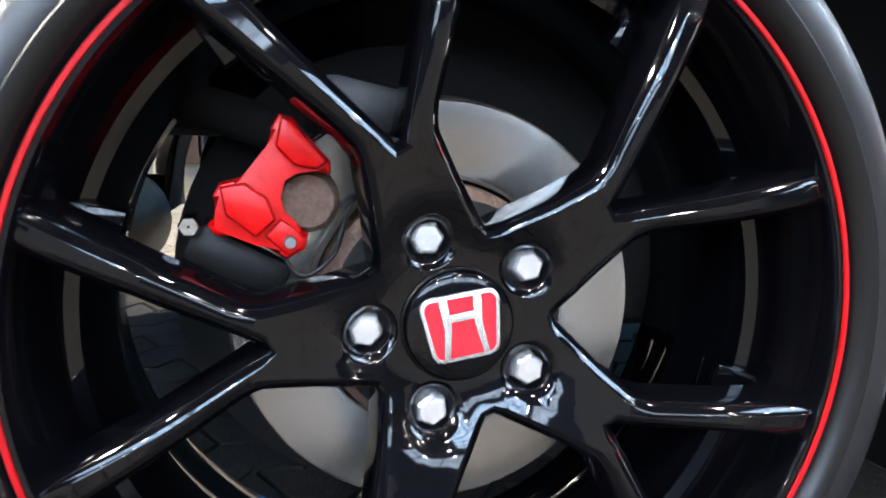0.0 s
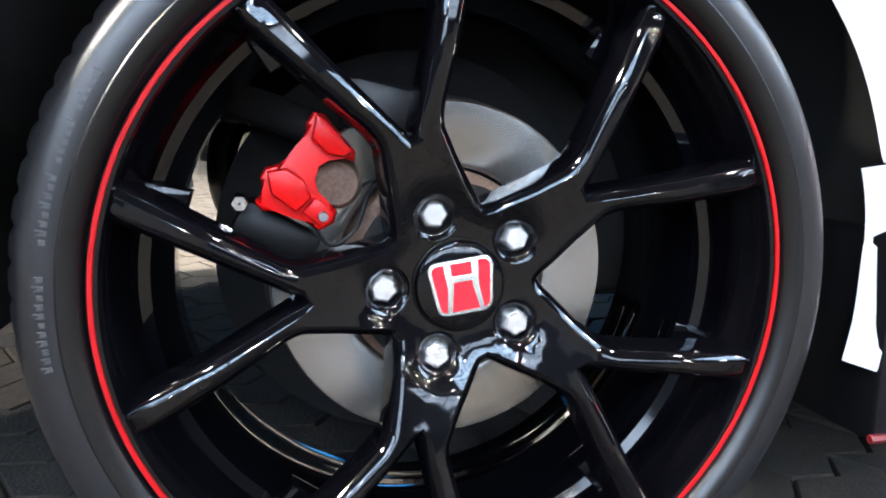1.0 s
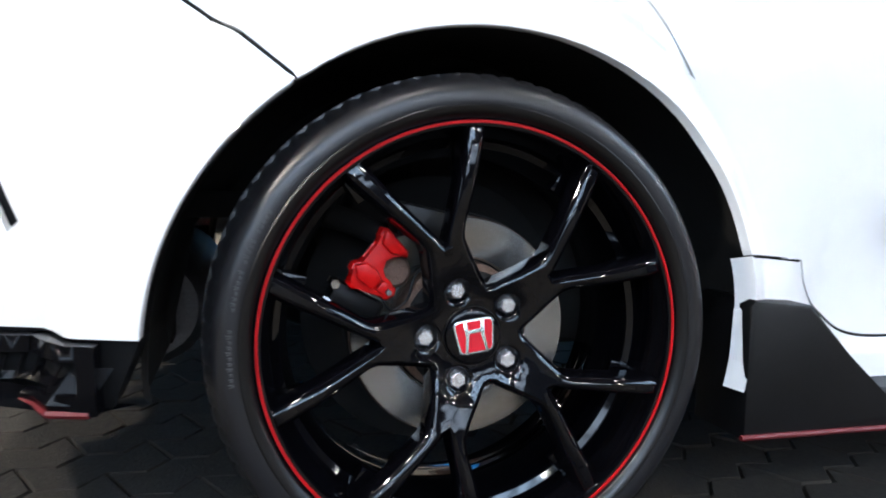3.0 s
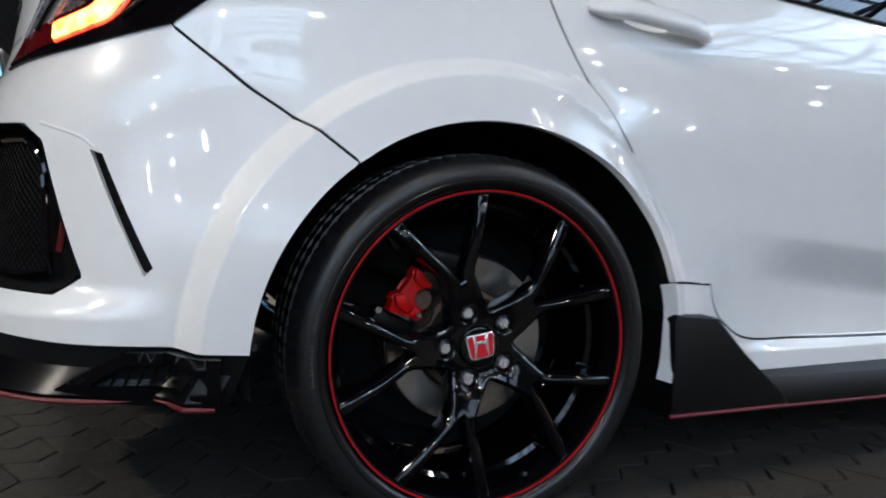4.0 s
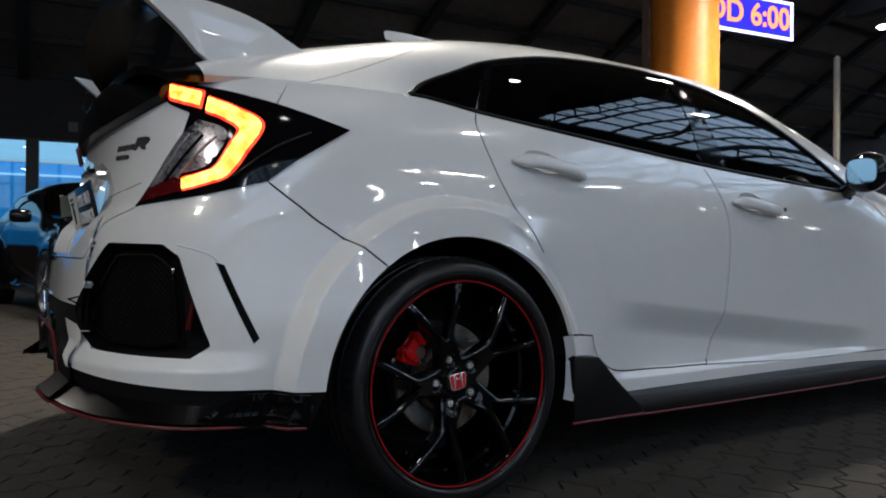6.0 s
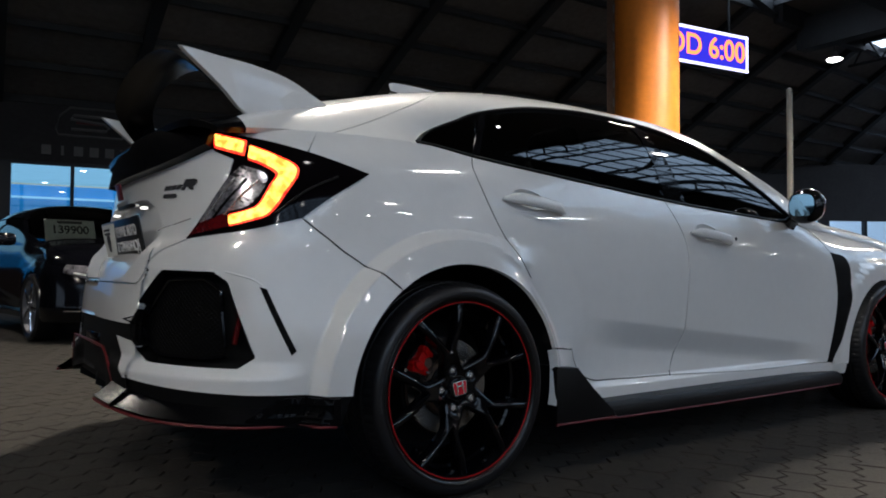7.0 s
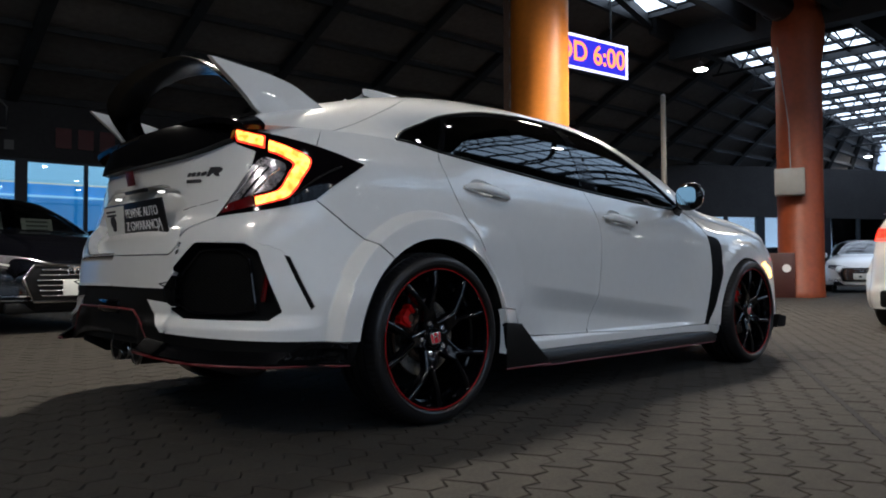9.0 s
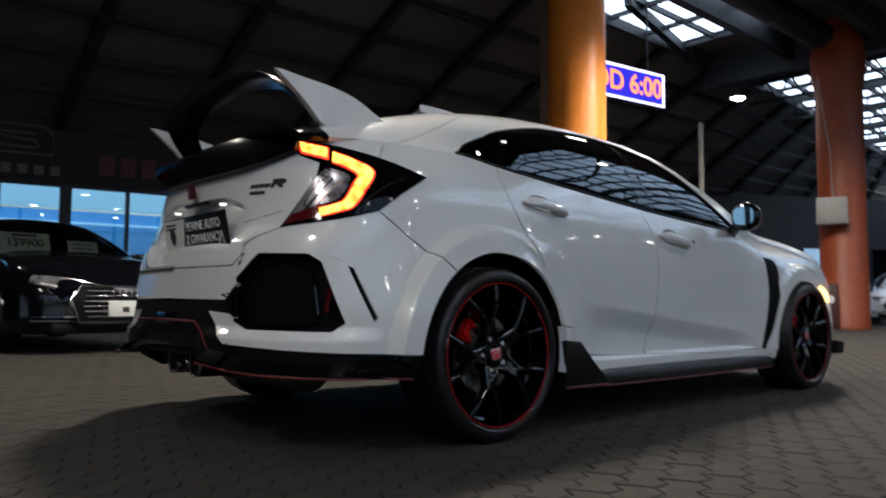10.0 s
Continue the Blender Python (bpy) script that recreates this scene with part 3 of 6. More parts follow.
# outside: a long blue shed with a pale roof; emission stands in for daylight
DAY_BLUE = material("glowing_blue_cladding", (0.10, 0.32, 0.62), 0.6, second=(0.08, 0.27, 0.55), scale=0.6, emit=(0.012, 0.20, 0.50), power=1.25)
DAY_PALE = material("glowing_pale_roof", (0.55, 0.68, 0.78), 0.6, second=(0.46, 0.60, 0.72), scale=0.8, emit=(0.36, 0.70, 0.92), power=1.45)
shed = tagged(new("blue_shed"), "long blue metal shed with a pale roof beyond the windows", "building")
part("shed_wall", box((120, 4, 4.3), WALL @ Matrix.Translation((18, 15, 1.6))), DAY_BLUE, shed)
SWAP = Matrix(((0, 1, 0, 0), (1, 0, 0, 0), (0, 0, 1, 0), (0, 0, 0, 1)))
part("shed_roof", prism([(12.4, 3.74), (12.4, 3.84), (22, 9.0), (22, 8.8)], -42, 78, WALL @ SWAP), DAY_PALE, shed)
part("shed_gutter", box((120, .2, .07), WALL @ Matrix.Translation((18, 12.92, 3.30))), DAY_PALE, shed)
for name, m, size, label in (("wall_south_plinth", pose(10, -19, .5), (80, .3, 1.0), "dark plinth of the back wall"), ("wall_south", pose(10, -19, 5.3), (80, .3, 3.6), "dark back wall of the hall"), ("wall_west", pose(-21, -1, 5.3), (.3, 40, 3.6), "dark side wall of the hall"), ("wall_west_plinth", pose(-21, -1, .5), (.3, 40, 1.0), "dark plinth of the side wall"), ("wall_west_far", pose(-21, -1, 2.25), (.28, 39.6, 2.5), "dark closed part of the side wall"), ("wall_east", pose(48, -4, 3.5), (.3, 34, 7.2), "dark side wall of the hall")):
    tagged(part(name, box(size, m), WALL_DARK), label, "wall", kind="structure")

tagged(part("wall_south_east", box((79.6, .28, 2.5), pose(10, -19, 2.25)), WALL_DARK), "dark closed part of the back wall", "wall", kind="structure")
# unseen glowing panes, added for light and reflections on wheels and flank
for i in range(12):
    k += 1
    xx = -20.5 + i * 2.6
    win = tagged(new("window_%d" % k), "high glowing window band added to the back wall", "window", kind="structure")
    part("window_pane", box((2.42, .02, 2.8), pose(xx + 1.3, -18.80, 4.6)), WINDOW_DAY, win)
    part("window_post", box((.18, .12, 2.8), pose(xx, -18.76, 4.6)), FRAME_DARK, win)
    part("window_rail", box((2.42, .08, .08), pose(xx + 1.3, -18.75, 4.7)), FRAME_DARK, win)

for i in range(3):
    k += 1
    yy = -2.0 + i * 2.6
    win = tagged(new("window_%d" % k), "frosted window band in the side wall", "window", kind="structure")
    part("window_pane", box((.02, 2.42, 2.1), pose(-20.83, yy + 1.3, 2.25)), WINDOW_DAY, win)
    part("window_post", box((.1, .18, 2.1), pose(-20.80, yy, 2.25)), FRAME_DARK, win)

# roof: dark panels rise from the far wall to an edge, then glazed and closed bays follow
EDGE_Y, EDGE_Z, SKEW = 7.3, 6.5, .085


def slope(x, f):
    """A point under the sloping roof: x along the wall, f from 0 at the wall to 1 at the edge."""
    a = WALL @ Vector((x, 0, EAVE - .1))
    b = Vector((a.x + .12 * (a.y - EDGE_Y), EDGE_Y + SKEW * max(a.x - 17.6, 0), EDGE_Z))
    return a.lerp(b, f)


roof_verts, roof_faces = [], []
WEST_X = 9.0


def slab(corners, thick=.08):
    o = len(roof_verts)
    roof_verts.extend(tuple(c) for c in corners)
    roof_verts.extend((c[0], c[1], c[2] + thick) for c in corners)
    roof_faces.extend(tuple(o + i for i in f) for f in ((0, 1, 2, 3), (7, 6, 5, 4), (0, 4, 5, 1), (1, 5, 6, 2), (2, 6, 7, 3), (3, 7, 4, 0)))


NX, NF = 30, 6
PX = 2.36
ROOF_X1 = X0 + NX * PX


def rafter_x(i, f):
    """Where rafter i runs: it leans against the wall's normal on its way up."""
    return X0 - .7 + i * PX - 1.3 * f


WEST_ROWS = 2
for i in range(NX):
    for j in range(NF + (WEST_ROWS if slope(rafter_x(i + 1, 1), 1).x < WEST_X else 0)):
        cs = [slope(rafter_x(i + a, (j + b) / NF), (j + b) / NF) + Vector((0, 0, .10)) for a, b in ((.01, .01), (.99, .01), (.99, .99), (.01, .99))]
        slab(cs)
        # unseen backing slab, added to block sky light through the gaps
        slab([c + Vector((0, 0, .3)) for c in (slope(rafter_x(i + a, (j + b) / NF), (j + b) / NF) for a, b in ((-.02, -.02), (1.02, -.02), (1.02, 1.02), (-.02, 1.02)))])
# larger unseen slabs above block the remaining sky light
slab([(-25, -22, 7.2), (52, -22, 7.2), (52, 4.6, 7.2), (-25, 4.6, 7.2)])
slab([(9.3, 4.6, 7.2), (52, 4.6, 7.2), (52, EDGE_Y + 4, 7.2), (9.3, EDGE_Y + .4, 7.2)])
# closed bays over the near half, between the glazed strips
# the last strip is unseen, added to fill light on tail and flank
GLAZED = [(9.4, 13.5, 4.5, 7.35), (17.5, 46.0, 3.4, 7.4), (6.8, 22.0, -7.6, -2.0), (-17.0, 2.0, -15.5, -8.6)]
for x0, x1, y0, y1 in ((-21, 9.4, 3.4, 4.5), (-21, 48, -2.0, 3.4), (9.4, 13.5, 3.4, 4.5), (13.5, 17.5, 3.4, 7.3), (-21, 6.8, -7.6, -2.0), (22, 48, -7.6, -2.0), (-21, 48, -8.6, -7.6), (-21, -17, -15.5, -8.6), (2, 48, -15.5, -8.6), (-21, 48, -19, -15.5)):
    nx = max(int((x1 - x0) / 3.1), 1)
    for i in range(nx):
        a, b = x0 + (x1 - x0) * i / nx + .02, x0 + (x1 - x0) * (i + 1) / nx - .02
        slab([(a, y0, 6.72), (b, y0, 6.72), (b, y1, 6.72), (a, y1, 6.72)])
tagged(raw("ceiling", roof_verts, roof_faces, ROOF_PANEL), "dark grey roof panels between steel ribs", "ceiling", kind="structure")


def beam(name, a, b, wide, tall, mat, parent, label=""):
    a, b = Vector(a), Vector(b)
    d = b - a
    return part(name, box((d.length, wide, tall), Matrix.Translation((a + b) / 2) @ d.to_track_quat("X", "Z").to_matrix().to_4x4()), mat, parent, label, smooth=False)


ribs = tagged(new("roof_ribs"), "dark steel purlins and diagonal rafters under the roof", "roof frame", kind="structure")
for j in range(NF + 1 + WEST_ROWS):
    bend = 17.17 if j <= NF else WEST_X
    beam("purlin", slope(X0, j / NF), slope(bend, j / NF), .11, .11, ROOF_STEEL, ribs)
    if j <= NF:
        beam("purlin", slope(bend, j / NF), slope(ROOF_X1 - 2, j / NF), .11, .11, ROOF_STEEL, ribs)
for i in range(NX + 1):
    rows_up = NF + (WEST_ROWS if slope(rafter_x(i, 1), 1).x < WEST_X else 0)
    bm = bmesh.new()
    for j in range(rows_up):
        lo, hi = slope(rafter_x(i, j / NF), j / NF), slope(rafter_x(i, (j + 1) / NF), (j + 1) / NF)
        add_box(bm, ((hi - lo).length * 1.02, .20, .15), Matrix.Translation((lo + hi) / 2 - Vector((0, 0, .02))) @ (hi - lo).to_track_quat("X", "Z").to_matrix().to_4x4())
    part("rafter", bm, ROOF_STEEL, ribs, smooth=False)
beam("edge_girder", (9.2, EDGE_Y + .08, EDGE_Z + .1), (13.9, EDGE_Y + .05, EDGE_Z + .1), .14, .18, ROOF_STEEL, ribs)
beam("edge_girder", (13.9, EDGE_Y - .05, EDGE_Z + .05), (17.6, EDGE_Y - .05, EDGE_Z + .05), .22, .45, ROOF_STEEL, ribs)
beam("edge_girder", (17.6, EDGE_Y + .05, EDGE_Z + .1), (48, EDGE_Y + .05 + SKEW * 30.4, EDGE_Z + .1), .16, .22, ROOF_STEEL, ribs)
beam("hip_rafter", (10.2, 6.42, 6.56), (13.7, 7.24, 6.56), .16, .22, ROOF_STEEL, ribs)

for y, x1 in ((3.4, 48), (5.2, 14.9)):
    beam("edge_girder", (9.4, y, 6.35), (x1, y, 6.35), .2, .5, ROOF_STEEL, ribs)
beam("cross_girder", (14.9, -2, 6.2), (14.9, 7.3, 6.2), .35, .7, ROOF_STEEL, ribs)
duct = thing("air_duct", "dark round air duct hung under the roof", "duct", pose(0, 0, 0))
part("duct_pipe", tube([(9.0, 4.4, 6.25), (14.8, 4.33, 6.25)], .28, 16), ROOF_STEEL, duct)
for q in range(3):
    part("duct_strap", lathe([(.29, -.03), (.30, 0), (.29, .03)], 20, pose(10 + 2 * q, 4.39, 6.25, 0, 0, 90)), GREY_METAL, duct)

# glazed strips: bars, cross beams and lattice girders
for x0, x1, y0, y1 in GLAZED:
    strip_frame = tagged(new("skylight_frame"), "long roof skylight with dark glazing bars and lattice girders", "skylight", kind="structure")
    skew = SKEW if x0 == 17.5 else 0.0
    pane_w = .62 if skew else .95

    def over(xx, v, z):
        """A point of the strip at xx, v from its near edge to its far one."""
        return (xx, y0 + (y1 + skew * (xx - x0) - y0) * v, z)

    rows = max(round((y1 - y0) / pane_w), 1)
    for q in range(rows + 1):
        beam("glazing_bar", over(x0, q / rows, 6.66), over(x1, q / rows, 6.66), .07, .12, ROOF_STEEL, strip_frame)
    n = int((x1 - x0) / 1.25)
    for i in range(n + 1):
        xx = x0 + (x1 - x0) * i / n
        heavy = i % (2 if skew else 5) == 0 and not (x0 == 9.4 and i == 0)
        beam("cross_beam", over(xx, 0, 6.60), over(xx, 1, 6.60), .16 if heavy else .08, .22 if heavy else .10, ROOF_STEEL, strip_frame)
        if heavy:
            lat = bmesh.new()
            add_tube(lat, [over(xx, -.03, 6.0), over(xx, 1.03, 6.0)], .04, 6)
            for q in range(6):
                add_tube(lat, [over(xx, q / 6, 6.0), over(xx, (q + .5) / 6, 6.58)], .025, 5)
                add_tube(lat, [over(xx, (q + .5) / 6, 6.58), over(xx, (q + 1) / 6, 6.0)], .025, 5)
            part("lattice", lat, ROOF_STEEL, strip_frame)
        elif i % 5 == 2 and y0 < 0:
            arc = [(xx + .9 * math.cos(q), y0 + (y1 - y0) * k, 6.55 - .7 * math.sin(q)) for k, q in ((k / 10, math.pi * k / 10) for k in range(11))]
            part("arched_brace", tube(arc, .06, 6), ROOF_STEEL, strip_frame)
    raw("glazing", [over(x0, 0, 6.74), over(x1, 0, 6.74), over(x1, 1, 6.74), over(x0, 1, 6.74)], [(3, 2, 1, 0)], ROOF_GLAZING if y0 > 0 else DIM_GLAZING, strip_frame)

# orange columns
def column(name, place, radius, mat, label, flared):
    col = tagged(new(name), label, "column", "hall columns", kind="structure")
    prof = [(radius * 1.03, 0), (radius * 1.03, .12), (radius, .14), (radius, 4.6), (radius, 5.1), (radius * (1.16 if flared else 1), 5.5), (radius * (1.16 if flared else 1), 5.9), (radius * .9, 6.6)]
    part("shaft", lathe([(r, z) for r, z in prof], 56, pose(*place, 90, 0, 0)), mat, col)
    return col


def polar(az, d, z=0.0):
    return (-1.894 + d * math.sin(radians(az)), -2.053 + d * math.cos(radians(az)), z)


c1 = column("column_1", polar(50.9, 12.6), .505, ORANGE, "bright orange round steel column with a dark cable duct", False)
dm = pose(*polar(50.9, 12.6), 0, 0, 0)
side_az = radians(50.9 - 90 - 12)
part("cable_duct", box((.14, .22, 6.4), dm @ Matrix.Translation((.50 * math.sin(side_az), .50 * math.cos(side_az), 3.2)) @ pose(0, 0, 0, 0, 0, -50.9 + 90), .01), RUST, c1, "dark red-brown cable duct")
for k in range(14):
    p = dm @ Vector((.50 * math.sin(side_az), .50 * math.cos(side_az), 1.9 + k * .3))
    q = Vector(polar(50.9, 12.6)) - Vector(polar(50.9, 12.2))
    part("duct_clip", box((.02, .015, .12), Matrix.Translation(p - q * .35) @ pose(0, 0, 0, 0, 0, -50.9)), GREY_METAL, c1)
column("column_2", polar(69.4, 17.7), .46, RED_ORANGE, "red-orange round column with a flared head", True)
bx = polar(68.75, 17.1, 2.44)
cabinet = thing("switch_cabinet", "small grey metal switch cabinet on an orange column", "cabinet", pose(*bx, 0, 0, -68.75))
part("cabinet_body", box((.58, .30, .56), Matrix(), .015), BOX_GREY, cabinet)
part("cabinet_door", box((.54, .012, .52), pose(0, -.156, 0), .004), BOX_GREY, cabinet)
part("cable", tube([(.02, -.12, .28), (.0, -.05, 1.2), (-.12, -.02, 2.2), (-.2, 0, 2.9)], .012, 6), BOX_GREY, cabinet)
bxx = polar(68.2, 17.3, 0)
extinguisher = thing("fire_point", "dark red fire point box with a white disc by a column", "fire point", pose(*bxx, 0, 0, -68.2))
part("fire_box", box((.48, .35, .95), pose(0, 0, .475), .02), RED_PAINT, extinguisher)
part("disc", lathe([(.001, -.19), (.085, -.19), (.085, -.17)], 24, pose(.08, 0, .62)), PRINT_WHITE, extinguisher)
post_at = polar(60.2, 16.2)
mast = thing("lamp_post", "slim grey steel post", "post", pose(*post_at))
part("shaft", lathe([(.075, 0), (.06, .3), (.055, 4.3), (.001, 4.34)], 20, pose(0, 0, 0, 90, 0, 0)), POST_GREY, mast)
part("base_plate", box((.26, .26, .02), pose(0, 0, .01), .004), POST_GREY, mast)

# running-text board behind the first column
sx, sy, _ = polar(57.59, 15.4)
board = thing("led_sign", "blue running-text board with orange letters and a white edge", "sign", pose(sx, sy, .577 + .2696 * 15.4 + .10, 0, 0, -8.5))
part("case", box((2.1, .12, .70), pose(-1.05, .07, 0), .01), FRAME_DARK, board)
part("screen", box((2.0, .01, .58), pose(-1.05, 0, 0)), SIGN_BLUE, board)
for z in (-.315, .315):
    part("edge_light", box((2.08, .02, .045), pose(-1.05, -.006, z)), SIGN_EDGE, board)
for xx in (-.02, -2.08):
    part("edge_light", box((.045, .02, .68), pose(xx, -.006, 0)), SIGN_EDGE, board)
lettering("letters", "OD 6:00", .54, pose(-.07, -.008, 0, 90, 0, 0), SIGN_TEXT, board, .002, 1.0, "RIGHT", .008)
for xx in (-.4, -1.7):
    part("hanger", tube([(xx, .07, .35), (xx, .07, 1.75)], .02, 6), ROOF_STEEL, board)

# dealer's sign over the windows: a framed mark and a row of plain bars
mark = thing("wall_sign", "faint grey framed mark above a row of bars", "sign", WALL @ pose(.55, -.03, 0))


def frame_line(x0, x1, z0, z1, r):
    pts = [(x0 + .25, 0, z1), (x1 - r, 0, z1), (x1, 0, z1 - r), (x1, 0, z0), (x0 + r * .3, 0, z0), (x0, 0, z0 + .12), (x0 + .06, 0, z1 - .2)]
    return pts


part("mark_frame", tube(frame_line(-.62, .62, 3.45, 4.02, .14), .022, 6, True), SIGN_GREY, mark)
part("mark_inner", tube([(.30, -.01, 3.86), (-.30, -.01, 3.86), (-.36, -.01, 3.78), (.28, -.01, 3.72), (.36, -.01, 3.64), (.30, -.01, 3.58), (-.34, -.01, 3.58)], .03, 6), SIGN_GREY, mark)
part("mark_core", box((.5, .02, .06), pose(0, -.01, 3.72)), SIGN_RED, mark)
for k in range(6):
    part("name_bar", box((.17 if k != 1 else .05, .02, .19), pose(-.78 + .29 * k, 0, 3.13)), SIGN_GREY, mark)
red_sign = thing("red_wall_sign", "dark red row of bars on the dark wall", "sign", WALL @ pose(2.2, -.03, 0))
for k in range(7):
    part("name_bar", box((.30, .02, .42), pose(.42 * k, 0, 3.35)), SIGN_RED, red_sign)

# hanging bay lamps, the added ones among them
for bay in BAYS + DIM_BAYS:
    lamp_thing = thing("bay_lamp", "round white hanging bay lamp, lit", "lamp", pose(*bay), "bay lamps")
    part("housing", lathe([(.001, .16), (.05, .15), (.08, .04), (.17, .0), (.185, -.03), (.16, -.03)], 28, pose(0, 0, 0, 90, 0, 0)), GREY_METAL, lamp_thing)
    part("glow_disc", lathe([(.001, -.075), (.07, -.070), (.13, -.050), (.17, -.012)], 28, pose(0, 0, 0, 90, 0, 0)), BAY_GLOW, lamp_thing)
    part("cable", tube([(0, 0, .15), (0, 0, 6.7 - bay[2])], .008, 5), ROOF_STEEL, lamp_thing)

# ---- the white hatchback ----
car = thing("white_hatchback_car", "white hatchback with black wing, red pinstripes and lit tail lamps", "car", pose(0, 0, 0))
GAP = 0.0023
BOTH = (1, -1)


def along(x, s=.92):
    """The skin's own u for a place x near the side."""
    x = np.asarray(x, float)
    return np.where(x < REAR_X, REAR_X - WRAP * np.arctan2(REAR_X - x, s), x)


def arch(hub, a0, a1, n=24):
    cx, cz, r = (.016, .305, .396) if hub == 0 else (BASE + .004, .300, .358)
    a = np.radians(np.linspace(a0, a1, n))
    pull = arch_pull(np.linspace(a0, a1, n)) if hub == 0 else 0
    return np.stack([along(cx + r * np.cos(a) - pull), cz + r * np.sin(a)], 1)


def belt(x0, x1, n=30):
    x = np.linspace(x0, x1, n)
    return np.stack([x, belt_z(x)], 1)


def flare_rows():
    """Rows of points along the edges of the flare, so that the sheets fold there cleanly."""
    rows = []
    for r in (.372, .384, .396, .410, .425, .440, .455, .462, .4685, .474, .482, .4885, .495, .503, .5085, .515, .523):
        a = np.radians(np.arange(-10, 200, .55))
        rows.append(np.stack([along(.016 + r * np.cos(a)), .305 + r * np.sin(a)], 1))
    return np.vstack(rows)


def crease_rows():
    x = np.arange(.5, 2.3, .012)
    line = .512 - .11 * (x - .637)
    rows = [np.stack([x, line - d], 1) for d in (-.012, -.004, .004, .016, .035, .055, .075, .095, .104)]
    rows += [np.stack([x, np.full_like(x, z)], 1) for z in (.300, .290, .284, .277, .270, .263, .257)]
    return np.vstack(rows)


SEAM_A = tuple(arch(0, 126.5, 126.5, 1)[0])
SEAM_B = tuple(arch(0, 17.2, 17.2, 1)[0])
SEAM_C = tuple(arch(0, -10.5, -10.5, 1)[0])
bumper_seam = curve([SEAM_A, (-.294, .694), (-.386, .764), (-.453, .822)])
lamp_low = curve([(-.453, .822), (-.53, .800), (-.606, .783), (-.753, .764)])
lamp_tip_low = curve([(-.453, .822), (-.38, .884), (-.268, .962)])
lamp_top = curve([(-.268, .962), (-.435, 1.018), (-.576, 1.057), (-.705, 1.082)])
hatch_side = curve([(-.753, .764), (-.83, .722), (-.895, .652), (-.92, .636)])
vent_edge = [(-.935, .518), (-.79, .677), (-.635, .672), (-.598, .645), (-.530, .442), (-.565, .414), (-.81, .418), (-.915, .470)]
lip_low = curve([(-.919, .370), (-.637, .352), tuple(arch(0, 175.3, 175.3, 1)[0])])
slit_hole = [(-.529, .632), (-.514, .630), (-.445, .454), (-.457, .446)]

panel("rear_bumper", [(0, [(TAIL, .522), (-.935, .518)]), (0, vent_edge), (0, [(-.915, .470), (-1.024, .478), (-.919, .370)]), (0, lip_low),
                      (0, arch(0, 175.3, 126.5)), (GAP, bumper_seam), (0, lamp_low), (GAP, hatch_side), (GAP, [(-.92, .636), (TAIL, .638)]), (0, [(TAIL, .638), (TAIL, .522)])],
      skin, WHITE_PAINT, car, BOTH, True, .014, .02, extra=flare_rows(), holes=[even(np.array(slit_hole + slit_hole[:1]), .02)[:-1]])

door_rear_edge = curve([(.147, float(belt_z(.147))), (.135, 1.005), (.178, .86), (.269, .714), (.305, .665)])
flare_front = curve([(.305, .665), (.40, .585), (.465, .50), (.50, .412)])
panel("quarter_panel", [(0, arch(0, 126.5, 17.2)), (GAP, [SEAM_B, (.50, .412)]), (0, flare_front[::-1]), (GAP, door_rear_edge[::-1]), (0, belt(.147, -.40)),
                        (0, [(-.40, float(belt_z(-.40))), (-.43, 1.02)]), (0, [(-.43, 1.016), (-.35, .99), (-.268, .962)]), (0, lamp_tip_low[::-1]), (GAP, bumper_seam[::-1])],
      skin, WHITE_PAINT, car, BOTH, res=.014, depth=.012, extra=flare_rows())

front_edge = curve([(1.09, float(belt_z(1.09))), (1.17, .814), (1.185, .675), (1.165, .436), (1.109, .274)])
sill_line = curve([(.527, .409), (.541, .37), (.582, .325), (.655, .289), (.84, .279), (1.109, .275)])
handle_cups = [(.350, .928), (1.325, .852)]


def cup_hole(k):
    uc, zc = handle_cups[k]
    return [(uc + .075 * math.cos(q), zc - .009 * math.cos(q) + .033 * math.sin(q)) for q in np.linspace(0, 2 * math.pi, 29)[:-1]]


rear_door = panel("rear_door", [(GAP, belt(.147, 1.09)), (GAP, front_edge), (GAP, sill_line[::-1]), (GAP, [(.527, .409), (.50, .412)]), (0, flare_front[::-1]), (GAP, door_rear_edge[::-1])],
                  skin, WHITE_PAINT, car, BOTH, res=.02, extra=np.vstack([crease_rows(), flare_rows()[::2]]), holes=[cup_hole(0)])
vent_back = curve([(2.285, .79), (2.287, .70), (2.288, .567), (2.258, .413), (2.213, .262)])
front_door = panel("front_door", [(GAP, belt(1.09, 2.08)), (GAP, curve([(2.08, float(belt_z(2.08))), (2.2, .88), (2.285, .79)])), (0, vent_back), (GAP, curve([(2.213, .262), (1.697, .258), (1.109, .274)])), (GAP, front_edge[::-1])],
                   skin, WHITE_PAINT, car, BOTH, res=.025, extra=crease_rows(), holes=[cup_hole(1)])
panel("side_sill", [(0, arch(0, 17.2, -10.5)), (0, [SEAM_C, (.397, .232), (.404, .352), (.505, .348)]), (0, [(.505, .348), (.60, .225), (.72, .212), (2.33, .203)]), (0, [(2.33, .205), (2.333, .25)]),
                    (GAP, [(2.333, .25), (2.223, .262)]), (GAP, curve([(2.223, .262), (1.697, .258), (1.109, .274)])), (GAP, sill_line[::-1]), (GAP, [(.527, .409), (.50, .412), SEAM_B])],
      skin, WHITE_PAINT, car, BOTH, res=.02, depth=.03, extra=crease_rows())
